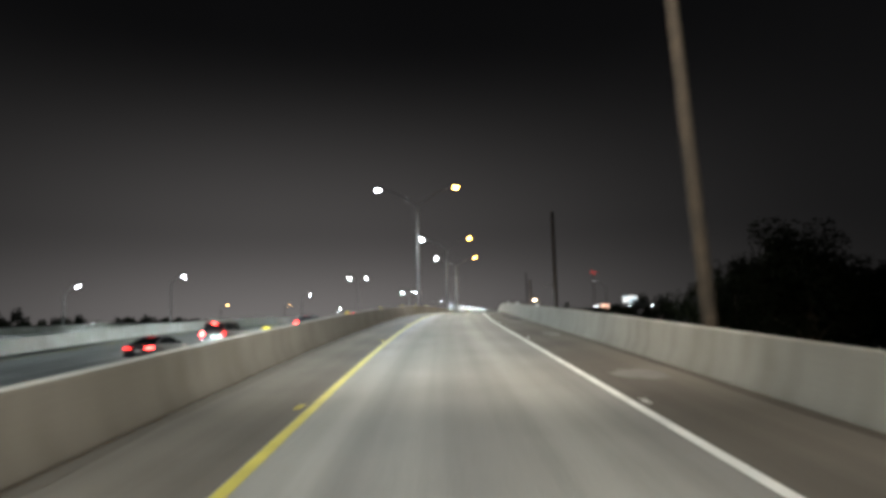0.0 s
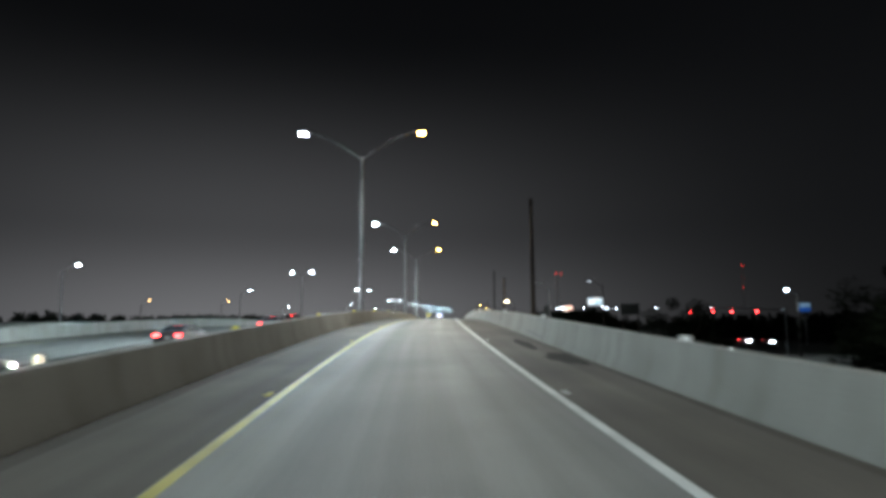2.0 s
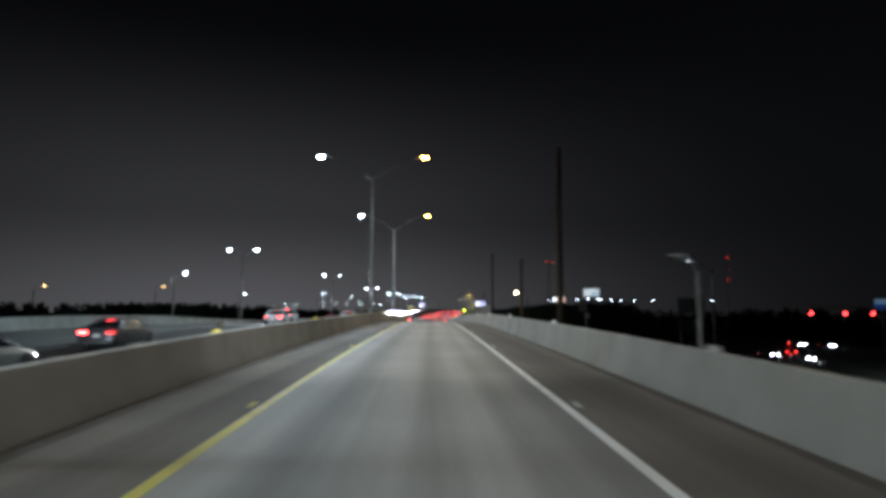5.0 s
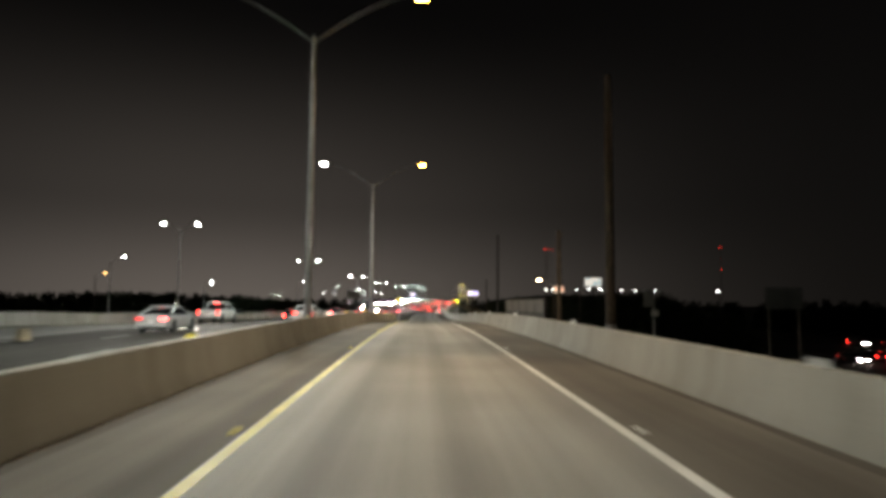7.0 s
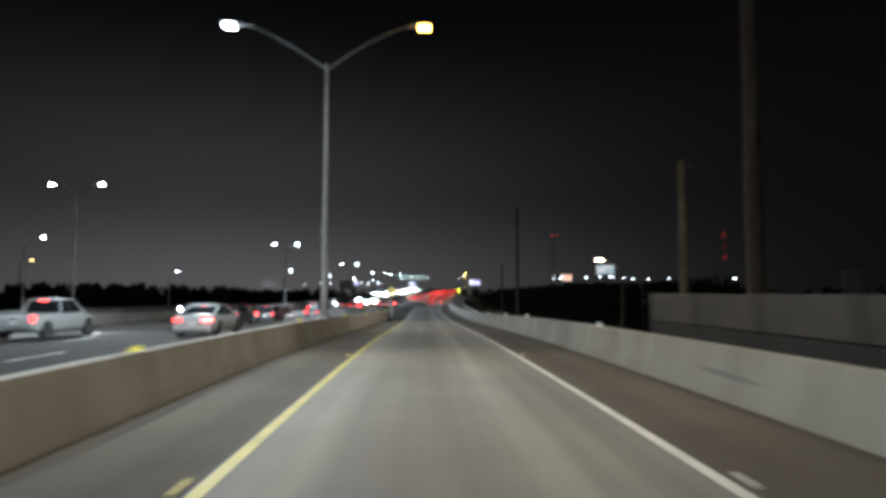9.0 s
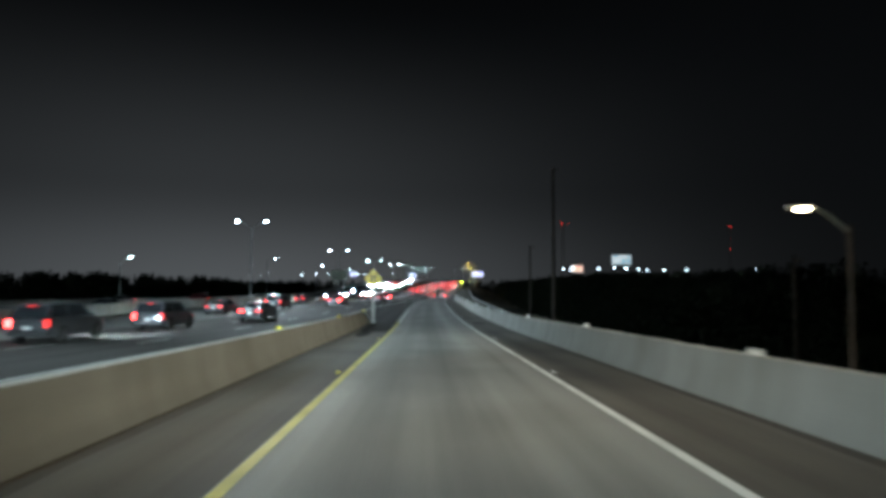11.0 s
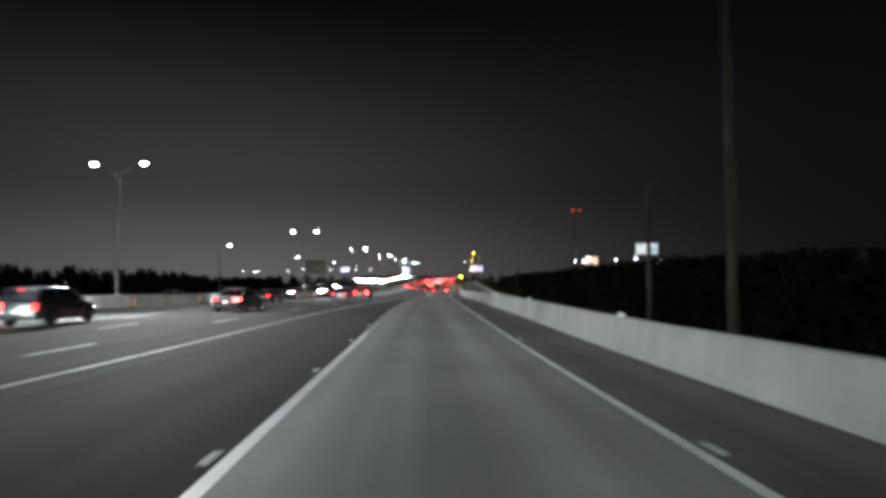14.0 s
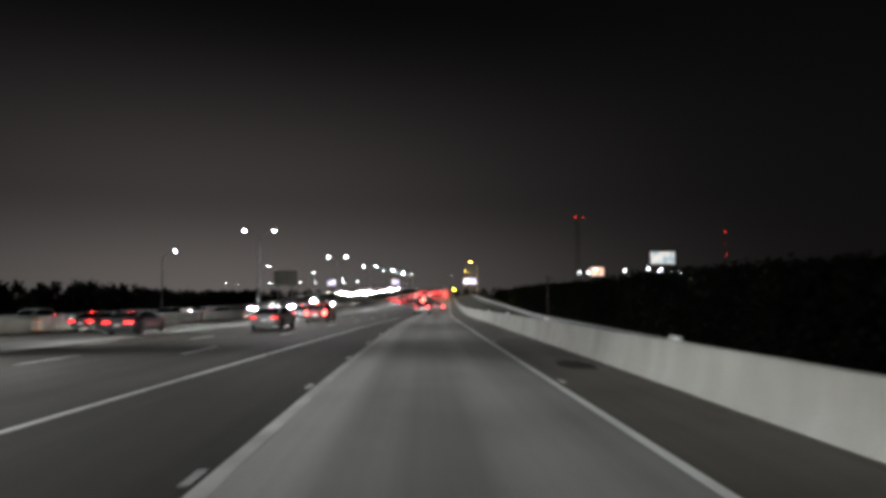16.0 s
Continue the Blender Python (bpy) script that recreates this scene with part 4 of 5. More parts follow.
# ---- merge sign at the barrier's end ----
def merge_sign():
    y = 190.5
    x = ramp_x(y) - 3.80
    root = empty("warning_sign", pose(x - 0.12, y, deck(x, y) + 0.0, 0, 0, -2))
    part("post", box((0.23, 0.07, 2.54), (0, 0.08, 1.28), bevel=0.012), SIGN_POST, root, "pale flat sign post")
    turn = Matrix.Rotation(radians(45), 3, "Y")
    b = bmesh.new()
    add_box(b, (0.92, 0.012, 0.92), (0, 0, 0), bevel=0.004)
    bmesh.ops.rotate(b, cent=(0, 0, 0), matrix=turn, verts=b.verts)
    bmesh.ops.translate(b, vec=(0, 0, 2.95), verts=b.verts)
    plate = part("sign_plate", b, SIGN_YELLOW, root, "yellow diamond sign plate")
    b = bmesh.new()
    for px, lo in ((-0.13, 2.61), (0.10, 2.61)):
        straight = 0.47 if px < 0 else 0.24
        add_box(b, (0.075, 0.006, straight), (px, -0.011, lo + 0.47 - straight / 2))
        b.faces.new([b.verts.new((px - 0.12, -0.0135, lo + 0.44)), b.verts.new((px + 0.12, -0.0135, lo + 0.44)), b.verts.new((px, -0.0135, lo + 0.62))])
    add_box(b, (0.075, 0.006, 0.29), (0.165, -0.011, 2.735), (0, -28, 0))
    for k in range(3):
        add_box(b, (0.035, 0.006, 0.09), (-0.015, -0.011, 2.67 + 0.16 * k))
    part("symbol", b, SIGN_BLACK, plate, "black lane arrows")
    b = bmesh.new()
    for s in (-1, 1):
        add_box(b, (0.84, 0.006, 0.018), (0, -0.011, s * 0.41))
        add_box(b, (0.018, 0.006, 0.802), (s * 0.41, -0.011, 0))
    bmesh.ops.rotate(b, cent=(0, 0, 0), matrix=turn, verts=b.verts)
    bmesh.ops.translate(b, vec=(0, 0, 2.95), verts=b.verts)
    part("border", b, SIGN_BLACK, plate)
    part("base_plate", box((0.40, 0.26, 0.03), (0, 0.08, 0.015), bevel=0.006), STEEL, root)
    return tagged(root, "yellow diamond added-lane warning sign on a pale post", "road sign")


merge_sign()


# ---- billboards, towers, far lights ----
def billboard(x, y, z, w, h, face, label):
    root = empty("billboard", pose(x, y, GROUND, 0, 0, 4))
    part("panel", box((w, 0.5, h), (0, 0, z - GROUND), bevel=0.05), SIGN_BACK, root)
    part("face", box((w - 0.5, 0.04, h - 0.5), (0, -0.28, z - GROUND), bevel=0.01), face, root, "lit face")
    part("post", tube([(0, 0.1, 0), (0, 0.1, z - GROUND - h / 2)], [0.5, 0.45], 14), DARK_STEEL, root, smooth=True)
    part("catwalk", box((w, 0.9, 0.12), (0, -0.6, z - GROUND - h / 2 - 0.1), bevel=0.02), DARK_STEEL, root)
    return tagged(root, label, "billboard")


def lit_face(name, stops, strength):
    """A lit poster: soft patches of colour, brighter to the middle."""
    m = bpy.data.materials.new(name)
    m.use_nodes = True
    n, l = m.node_tree.nodes, m.node_tree.links
    b = n["Principled BSDF"]
    tc, no, r = n.new("ShaderNodeTexCoord"), n.new("ShaderNodeTexNoise"), n.new("ShaderNodeValToRGB")
    no.inputs["Scale"].default_value, no.inputs["Detail"].default_value = 0.35, 2
    l.new(tc.outputs["Object"], no.inputs["Vector"])
    l.new(no.outputs["Fac"], r.inputs[0])
    r.color_ramp.elements[0].position, r.color_ramp.elements[0].color = 0.38, (*stops[0], 1)
    r.color_ramp.elements[1].position, r.color_ramp.elements[1].color = 0.60, (*stops[1], 1)
    l.new(r.outputs[0], b.inputs["Base Color"])
    l.new(r.outputs[0], b.inputs["Emission Color"])
    b.inputs["Emission Strength"].default_value = strength
    return m


FACE_BLUE = lit_face("lit_poster_pale_blue", ((0.42, 0.55, 0.62), (1.0, 0.98, 0.95)), 0.5)
FACE_RED = lit_face("lit_poster_orange_white", ((1.0, 0.45, 0.30), (1.0, 0.80, 0.65)), 0.8)
FACE_VIOLET = lit_face("lit_poster_white_violet", ((0.45, 0.4, 1.0), (1.0, 0.97, 1.0)), 1.0)
billboard(104.8, 485.5, 18.6, 10.8, 5.4, FACE_BLUE, "large lit pale blue billboard on a steel post")
billboard(99.3, 557.4, 15.6, 7.4, 4.5, FACE_RED, "lit orange and white billboard on a steel post")
billboard(-85.9, 1033.0, 19.3, 9.0, 5.6, FACE_VIOLET, "far lit white billboard beyond the oncoming road")
billboard(62.6, 837.0, 16.7, 12.0, 5.4, FACE_VIOLET, "bright white and violet billboard on a steel post")


def radio_tower(x, y, height, width, beacons, label):
    root = empty("radio_tower", pose(x, y, GROUND))
    b = bmesh.new()
    for a in range(3):
        ca, sa = math.cos(a * 2.0944 + 0.3), math.sin(a * 2.0944 + 0.3)
        cb, sb = math.cos((a + 1) * 2.0944 + 0.3), math.sin((a + 1) * 2.0944 + 0.3)
        add_tube(b, [(ca * width, sa * width, 0), (ca * width * 0.6, sa * width * 0.6, height)], [width * 0.07, width * 0.05], 6)
        n = 14
        for k in range(n):
            f, g = 1 - 0.4 * k / n, 1 - 0.4 * (k + 1) / n
            add_tube(b, [(ca * width * f, sa * width * f, height * k / n), (cb * width * g, sb * width * g, height * (k + 1) / n)], [width * 0.03, width * 0.03], 4)
    part("lattice", b, DARK_STEEL, root)
    for dx, z, r in beacons:
        part("beacon", tube([(dx, -width, z), (dx, -width, z + r), (dx, -width, z + 2 * r)], [r * 0.8, r, r * 0.6], 10), RED_GLOW, root, "red glowing beacon")
    return tagged(root, label, "radio tower")


radio_tower(93.9, 573.4, 50.0, 1.6, [(-1.2, 48.2, 0.36), (3.0, 48.2, 0.24)], "dark lattice tower with red beacons")
radio_tower(900.0, 2000.0, 185.0, 2.5, [(0, 177, 1.3), (0, 112, 1.1), (0, 142, 0.6)], "very tall far lattice mast with red beacons")

lot_lamp = single_lamp("street_lamp", 17.9, -1.6, 1.0, LOT_GLOW, "white glowing drop lens", thick=0.2, drop=True)
tagged(lot_lamp, "far car park lamp with a white light", "street lamp", "car park lamps")
LOT = [(-57.5, 800), (-50.4, 805), (-37.5, 798), (-72, 790), (-90, 820), (-101, 815), (-118, 830), (89.2, 520), (110.2, 542), (112.0, 516), (119.7, 520), (151.4, 573), (139.5, 556), (163.0, 575), (93.0, 562), (97.0, 560), (128.5, 545), (172.0, 560), (217.0, 560), (226.0, 575)]
for i, (x, y) in enumerate(LOT):
    if i == 0:
        lot_lamp.matrix_basis = pose(x, y, GROUND)
    else:
        copy_thing(lot_lamp, pose(x, y, GROUND))
for x, y, head, amber in ((23.2, 458.5, 15.8, True), (34.2, 589.0, 17.0, True), (38.3, 675.0, 18.7, False), (52.4, 926.0, 24.8, False), (48.8, 1042.0, 26.0, False), (28.0, 520.0, 9.5, True)):
    far_lamp = single_lamp("street_lamp", head - GROUND - 1.2, -2.6, 1.2, AMBER_GLOW if amber else WHITE_GLOW, "amber glowing lens" if amber else "white glowing lens", thick=0.17)
    tagged(far_lamp, "tall street lamp with an amber light by the exit slope" if amber else "far tall street lamp with a white light beside the highway", "street lamp", "far roadside lamps")
    far_lamp.matrix_basis = pose(x + 2.6, y, GROUND)
for x, y, z in ((23.2, 458.5, 15.6), (34.2, 589.0, 16.8)):
    lamp_light("amber_lamp", (x, y, z), (1.0, 0.60, 0.22), 15000, 120, 0.0, 0.0, 0.6)


def warning_beacon():
    y = 640.0
    x = ramp_x(y) + 5.0
    root = empty("warning_beacon", pose(x, y, GROUND))
    part("post", tube([(0, 0, 0), (0, 0, 10.2)], [0.12, 0.1], 10), STEEL, root, smooth=True)
    part("housing", box((1.0, 0.3, 1.0), (0, 0, 10.6), bevel=0.05), TRIM_BLACK, root)
    part("lens", tube([(0, -0.14, 10.6), (0, -0.24, 10.6)], [0.44, 0.40], 16), glowing("yellow_beacon_lens", (0.85, 0.95, 0.05), 18), root, "yellow glowing lens")
    return tagged(root, "far yellow warning beacon on a post beside the ramp", "warning beacon")


warning_beacon()


def exit_slope():
    bm = bmesh.new()
    rows = []
    for k in range(16):
        y = 380 + 14 * k
        x0 = ramp_x(y) + 4.7
        rows.append([bm.verts.new((x0 + d, y, GROUND - 0.1 + (5.6 + 1.4 * math.sin(k * 0.4)) * s * min(1, k / 4, (15 - k) / 4))) for d, s in ((0.0, 1.0), (6, 1.1), (12, 0.9), (20, 0.35), (28, 0.0))])
    for a, b in zip(rows, rows[1:]):
        for k in range(4):
            bm.faces.new((a[k], a[k + 1], b[k + 1], b[k]))
    return tagged(part("embankment", bm, material("dry_grass_slope", (0.16, 0.12, 0.05), 0.95, 0, 0.3, 0.4, 0.4, fine=6), smooth=True), "dry grass slope lit amber by street lamps", "embankment", kind="structure")


exit_slope()


DRUM_WHITE = material("white_reflective_band", (0.72, 0.70, 0.66), 0.35, 0, 5.0, 0.08, 0.0)
DRUM_ORANGE = material("orange_plastic", (0.55, 0.17, 0.03), 0.5, 0, 3.0, 0.2, 0.05)


def median_drums():
    """Banded drums along the foot of the median wall."""
    root = empty("traffic_drum")
    part("body", tube([(0, 0, 0.06), (0, 0, 0.98), (0, 0, 1.0)], [0.29, 0.235, 0.22], 16), DRUM_ORANGE, root, smooth=False)
    for z in (0.26, 0.50, 0.74):
        r = 0.297 - 0.06 * z
        part("band", tube([(0, 0, z), (0, 0, z + 0.13)], [r + 0.006, r], 16), DRUM_WHITE, root, "white reflective band")
    part("foot_ring", tube([(0, 0, 0.0), (0, 0, 0.07)], [0.42, 0.38], 18), RUBBER, root)
    part("handle", box((0.16, 0.05, 0.08), (0, 0, 1.03), bevel=0.015), DRUM_ORANGE, root)
    tagged(root, "orange and white banded drum by the median wall", "traffic drum", "drums by the median")
    for k in range(7):
        y = 242.4 + 15.8 * k
        x = median_x(y) + 1.0
        m = pose(x, y, deck(x, y) + 0.005)
        if k == 0:
            root.matrix_basis = m
        else:
            copy_thing(root, m)


median_drums()


def roadside_sign():
    """The back of a guide sign that faces the oncoming traffic."""
    x, y = -31.8, 400.8
    base = deck(x, y)
    root = empty("guide_sign", pose(x, y, base, 0, 0, -4))
    part("panel", box((6.2, 0.08, 3.9), (0, 0, 8.9 - base), bevel=0.02), SIGN_BACK, root, "bare grey back of the panel")
    for k in range(4):
        part("stiffener", box((6.0, 0.06, 0.12), (0, -0.07, 7.4 - base + 1.0 * k), bevel=0.01), STEEL, root)
    for sx in (-1.9, 1.9):
        part("post", box((0.25, 0.25, 10.7 - base), (sx, -0.22, (10.7 - base) / 2), bevel=0.02), STEEL, root)
    return tagged(root, "back of a large grey guide sign on two posts", "road sign")


roadside_sign()


def lit_sign():
    """A lit sign on an arm from the median, its writing too far off to read."""
    y = 650.0
    x = median_x(y)
    base = deck(x, y) + 1.0
    root = empty("overhead_sign", pose(x, y, base))
    top = 12.4 - base
    part("post", tube([(0, 0, 0), (0, 0, top + 1.2)], [0.3, 0.24], 12), STEEL, root, smooth=True)
    part("arm", tube([(0, 0, top), (-2.5, 0, top), (-6.0, 0, top)], [0.16, 0.13, 0.1], 10), STEEL, root, smooth=True)
    part("panel", box((4.2, 0.2, 3.0), (-3.9, -0.22, top), bevel=0.03), SIGN_BACK, root)
    part("face", box((3.9, 0.04, 2.7), (-3.9, -0.35, top), bevel=0.01), FACE_VIOLET, root, "lit white face")
    return tagged(root, "far lit white sign on an arm over the highway", "road sign")


lit_sign()


DRUM_TAN = material("dull_tan_plastic", (0.17, 0.13, 0.085), 0.6, 0, 3.0, 0.3, 0.1, second=(0.12, 0.1, 0.07))


def road_drum():
    root = empty("traffic_drum")
    part("drum", tube([(0, 0, 0.05), (0, 0, 0.22), (0, 0, 0.235), (0, 0, 0.40), (0, 0, 0.415), (0, 0, 0.60)], [0.33, 0.325, 0.305, 0.30, 0.28, 0.27], 18), DRUM_TAN, root, smooth=False)
    part("foot_ring", tube([(0, 0, 0.0), (0, 0, 0.06)], [0.40, 0.38], 18), RUBBER, root)
    part("handle", box((0.16, 0.05, 0.07), (0, 0, 0.63), bevel=0.015), DRUM_TAN, root)
    return tagged(root, "squat dull tan traffic drum on the highway", "traffic drum", "traffic drums")


drum = road_drum()
for i, (x, y) in enumerate(((-20.9, 55.5), (-20.8, 74.8), (-20.2, 120.1))):
    m = pose(x, y, deck(x, y) + 0.004)
    if i == 0:
        drum.matrix_basis = m
    else:
        copy_thing(drum, m)


# ---- the lower street beyond the parapet ----
LOWER = [60.0 + 8.0 * k for k in range(20)]
tagged(strip("road_lower", LOWER, [(lambda y: (57.0, GROUND + 0.03)), (lambda y: (64.0, GROUND + 0.05)), (lambda y: (71.0, GROUND + 0.03))], SHOULDER), "dark asphalt side street on the lower ground", "road", kind="structure")
cross = bmesh.new()
cross.faces.new([cross.verts.new(c) for c in ((71, 217, GROUND + 0.03), (170, 226, GROUND + 0.03), (170, 238, GROUND + 0.03), (71, 229, GROUND + 0.03))])
tagged(part("road_cross", cross, SHOULDER), "dark asphalt cross street on the lower ground", "road", kind="structure")
# tall twin lights far off to the west
twin_far = twin_lamp("street_lamp", 18.4, 1.2, 0.6, WHITE_GLOW, WHITE_GLOW, "white glowing lens", "white glowing lens", 0.2)
tagged(twin_far, "far tall mast with two white lights above the trees", "street lamp", "far mast lights")
twin_far.matrix_basis = pose(-175, 891, GROUND)
copy_thing(twin_far, pose(-165, 891, GROUND))


# ---- vehicles ----
def loft(sections, closed=True):
    bm = bmesh.new()
    rings = [[bm.verts.new(p) for p in s] for s in sections]
    n = len(rings[0])
    for a, b in zip(rings, rings[1:]):
        for k in range(n):
            bm.faces.new((a[k], a[(k + 1) % n], b[(k + 1) % n], b[k]))
    bm.faces.new(rings[0][::-1])
    bm.faces.new(rings[-1])
    return bm


def ring(y, w, z0, z1, shoulder=0.80, tuck=0.90):
    """A car body section at length y: half width w, from z0 to z1, tucked under, creased at the shoulder, crowned on top."""
    h = z1 - z0
    pts = [(w * tuck, z0), (w * 0.985, z0 + 0.10 * h), (w, z0 + 0.30 * h), (w * 1.0, z0 + 0.62 * h), (w * 0.965, z0 + shoulder * h), (w * 0.92, z1 - 0.035 * h), (w * 0.80, z1), (0, z1 + 0.02)]
    return [(x, y, z) for x, z in pts] + [(-x, y, z) for x, z in pts[-2::-1]]


def glass_ring(y, w, z0, z1, narrow):
    """A cabin section: half width w at the belt, drawn in towards the roof."""
    pts = [(w, z0), (w * (1 - 0.5 * (1 - narrow)), z0 + 0.55 * (z1 - z0)), (w * narrow, z1 - 0.02), (w * narrow * 0.85, z1), (0, z1 + 0.012)]
    return [(x, y, z) for x, z in pts] + [(-x, y, z) for x, z in pts[-2::-1]]


def wheel(parent, x, y, r, side):
    w = part("wheel", tube([(x - 0.03, y, r), (x + 0.03, y, r)], [0.05, 0.05], 10), TRIM_BLACK, parent)
    prof = [(-0.10, r * 0.62), (-0.11, r * 0.93), (-0.08, r), (0.08, r), (0.11, r * 0.93), (0.10, r * 0.62)]
    for name, pr, mat in (("tyre", prof, RUBBER), ("rim", [(side * 0.02, 0.02), (side * 0.07, r * 0.2), (side * 0.05, r * 0.55), (side * 0.09, r * 0.64)], ALLOY)):
        bm = bmesh.new()
        rows = []
        for k in range(20):
            a = 2 * math.pi * k / 20
            rows.append([bm.verts.new((x + px, y + pr_ * math.cos(a), r + pr_ * math.sin(a))) for px, pr_ in pr])
        for k in range(20):
            a, b = rows[k], rows[(k + 1) % 20]
            for j in range(len(pr) - 1):
                bm.faces.new((a[j], a[j + 1], b[j + 1], b[j]))
        part(name, bm, mat, w, smooth=True)


KINDS = {
    # length, half width, sill, belt, roof, cabin rear foot, roof rear, roof front, screen foot, bonnet height, wheel radius
    "sedan": (4.85, 0.92, 0.20, 0.98, 1.44, -1.85, -0.80, 0.20, 1.20, 0.96, 0.34),
    "suv": (4.75, 0.95, 0.26, 1.08, 1.70, -2.26, -1.92, 0.30, 1.15, 1.08, 0.37),
    "pickup": (5.7, 1.0, 0.38, 1.20, 1.88, -0.58, -0.42, 0.85, 1.50, 1.20, 0.41),
}


def car(kind, paint, label, plain=False):
    L, w, sill, belt, roof, c0, c1, c2, c3, bonnet, wr_ = KINDS[kind]
    root = empty("pickup_truck" if kind == "pickup" else "car")
    h = L / 2
    tail = belt - 0.02 if kind == "sedan" else belt
    body = [ring(-h, w * 0.84, sill + 0.24, tail - 0.14), ring(-h + 0.05, w * 0.92, sill + 0.12, tail - 0.03), ring(-h + 0.22, w * 0.97, sill + 0.04, tail + 0.01), ring(-h + 0.9, w, sill, belt + 0.01),
            ring(-0.4, w, sill, belt), ring(c3, w, sill, bonnet + 0.01), ring(h - 1.0, w * 0.99, sill, bonnet - 0.04), ring(h - 0.45, w * 0.965, sill + 0.02, bonnet - 0.11), ring(h - 0.14, w * 0.90, sill + 0.06, bonnet - 0.22), ring(h, w * 0.74, sill + 0.15, bonnet - 0.36)]
    part("body", loft(body), PAINTS[paint], root, smooth=True)
    narrow = 0.80 if kind == "sedan" else 0.84
    glass = [glass_ring(c0, w * 0.88, belt - 0.08, belt + 0.02, 0.98), glass_ring(c1, w * 0.91, belt - 0.08, roof - 0.05, narrow), glass_ring(c2, w * 0.91, belt - 0.08, roof - 0.03, narrow), glass_ring(c3, w * 0.88, belt - 0.08, bonnet + 0.03, 0.98)]
    part("window_glass", loft(glass), CAR_GLASS, root, "dark window glass", smooth=True)
    rw = w * 0.91 * narrow
    top = [ring(c1 - 0.06, rw * 0.93, roof - 0.10, roof - 0.045), ring(c1 + 0.12, rw * 1.01, roof - 0.085, roof - 0.005), ring((c1 + c2) / 2, rw * 1.03, roof - 0.075, roof + 0.02), ring(c2 - 0.1, rw * 1.01, roof - 0.085, roof), ring(c2 + 0.08, rw * 0.93, roof - 0.10, roof - 0.04)]
    part("roof", loft(top), PAINTS[paint], root, smooth=True)
    for s in (-1, 1):
        if not plain:
            for a, b in ((c0, c1), (c3, c2)):
                part("pillar", tube([(s * w * 0.87, a, belt), (s * rw * 0.99, b, roof - 0.05)], [0.05, 0.042], 8), PAINTS[paint], root, smooth=True)
            mid = (c1 + c2) / 2
            part("pillar", tube([(s * w * 0.90, mid, belt - 0.02), (s * rw * 1.0, mid, roof - 0.05)], [0.035, 0.03], 6), TRIM_BLACK, root)
            part("belt_trim", box((0.02, c2 - c0 + 0.7, 0.03), (s * w * 0.925, (c2 + c0) / 2 + 0.2, belt + 0.012), bevel=0.006), TRIM_BLACK, root)
            part("door_handle", box((0.03, 0.2, 0.03), (s * (w + 0.006), mid - 0.35, belt - 0.16), bevel=0.008), PAINTS[paint], root)
            part("mirror", box((0.20, 0.13, 0.13), (s * (w + 0.08), c3 - 0.40, belt + 0.06), bevel=0.035), PAINTS[paint], root)
        t = (0.40, 0.16, 0.13) if kind == "sedan" else (0.17, 0.14, 0.34)
        part("tail_light", box(t, (s * (w * 0.925 - t[0] / 2), -h + 0.065, belt - 0.21), (0, 0, s * 9), bevel=0.03), TAIL_GLOW, root, "lit red tail light")
        lens = (0.40, 0.14, 0.20) if plain else (0.36, 0.16, 0.13)
        part("head_light", box(lens, (s * w * 0.62, h - 0.05, bonnet - 0.40), (0, 0, -s * 14), bevel=0.03), HEAD_GLOW, root, "lit white head light")
        for y in (-h + 0.98, h - 0.93):
            if plain:
                part("wheel", tube([(s * (w - 0.22), y, wr_), (s * (w - 0.0), y, wr_)], [wr_, wr_], 12), RUBBER, root)
            else:
                part("wheel_arch", tube([(s * (w - 0.05), y, wr_ + 0.02), (s * (w + 0.006), y, wr_ + 0.02)], [wr_ + 0.06, wr_ + 0.05], 20), TRIM_BLACK, root)
                wheel(root, s * (w - 0.07), y, wr_, s)
    part("rear_bumper", box((w * 1.84, 0.18, 0.24), (0, -h + 0.04, sill + 0.21), bevel=0.06), TRIM_BLACK if kind == "suv" else STEEL if kind == "pickup" else PAINTS[paint], root)
    part("front_bumper", box((w * 1.7, 0.18, 0.24), (0, h - 0.07, sill + 0.19), bevel=0.06), TRIM_BLACK, root)
    if not plain:
        part("rear_plate", box((0.32, 0.02, 0.16), (0, -h - 0.025, belt - 0.36 if kind == "sedan" else sill + 0.42), bevel=0.006), PLATE, root, "plain white plate")
        part("exhaust", tube([(-w * 0.55, -h - 0.05, sill + 0.05), (-w * 0.55, -h + 0.25, sill + 0.06)], [0.035, 0.035], 8), STEEL, root)
    if kind == "pickup":
        part("bed_cover", box((w * 1.58, 2.05, 0.05), (0, -1.72, belt + 0.015), bevel=0.01), TRIM_BLACK, root, "black cargo bed cover")
        part("tailgate_handle", box((0.3, 0.03, 0.07), (0, -h - 0.0, belt - 0.2), bevel=0.01), TRIM_BLACK, root)
        part("brake_light", box((0.34, 0.04, 0.05), (0, c1 - 0.08, roof - 0.10), bevel=0.01), TAIL_GLOW, root, "lit high brake light")
    else:
        part("brake_light", box((0.30, 0.04, 0.035), (0, c1 - 0.11, roof - 0.10), bevel=0.008), TAIL_GLOW, root, "lit high brake light")
    return tagged(root, label, "pickup truck" if kind == "pickup" else "car", "cars on the highway")


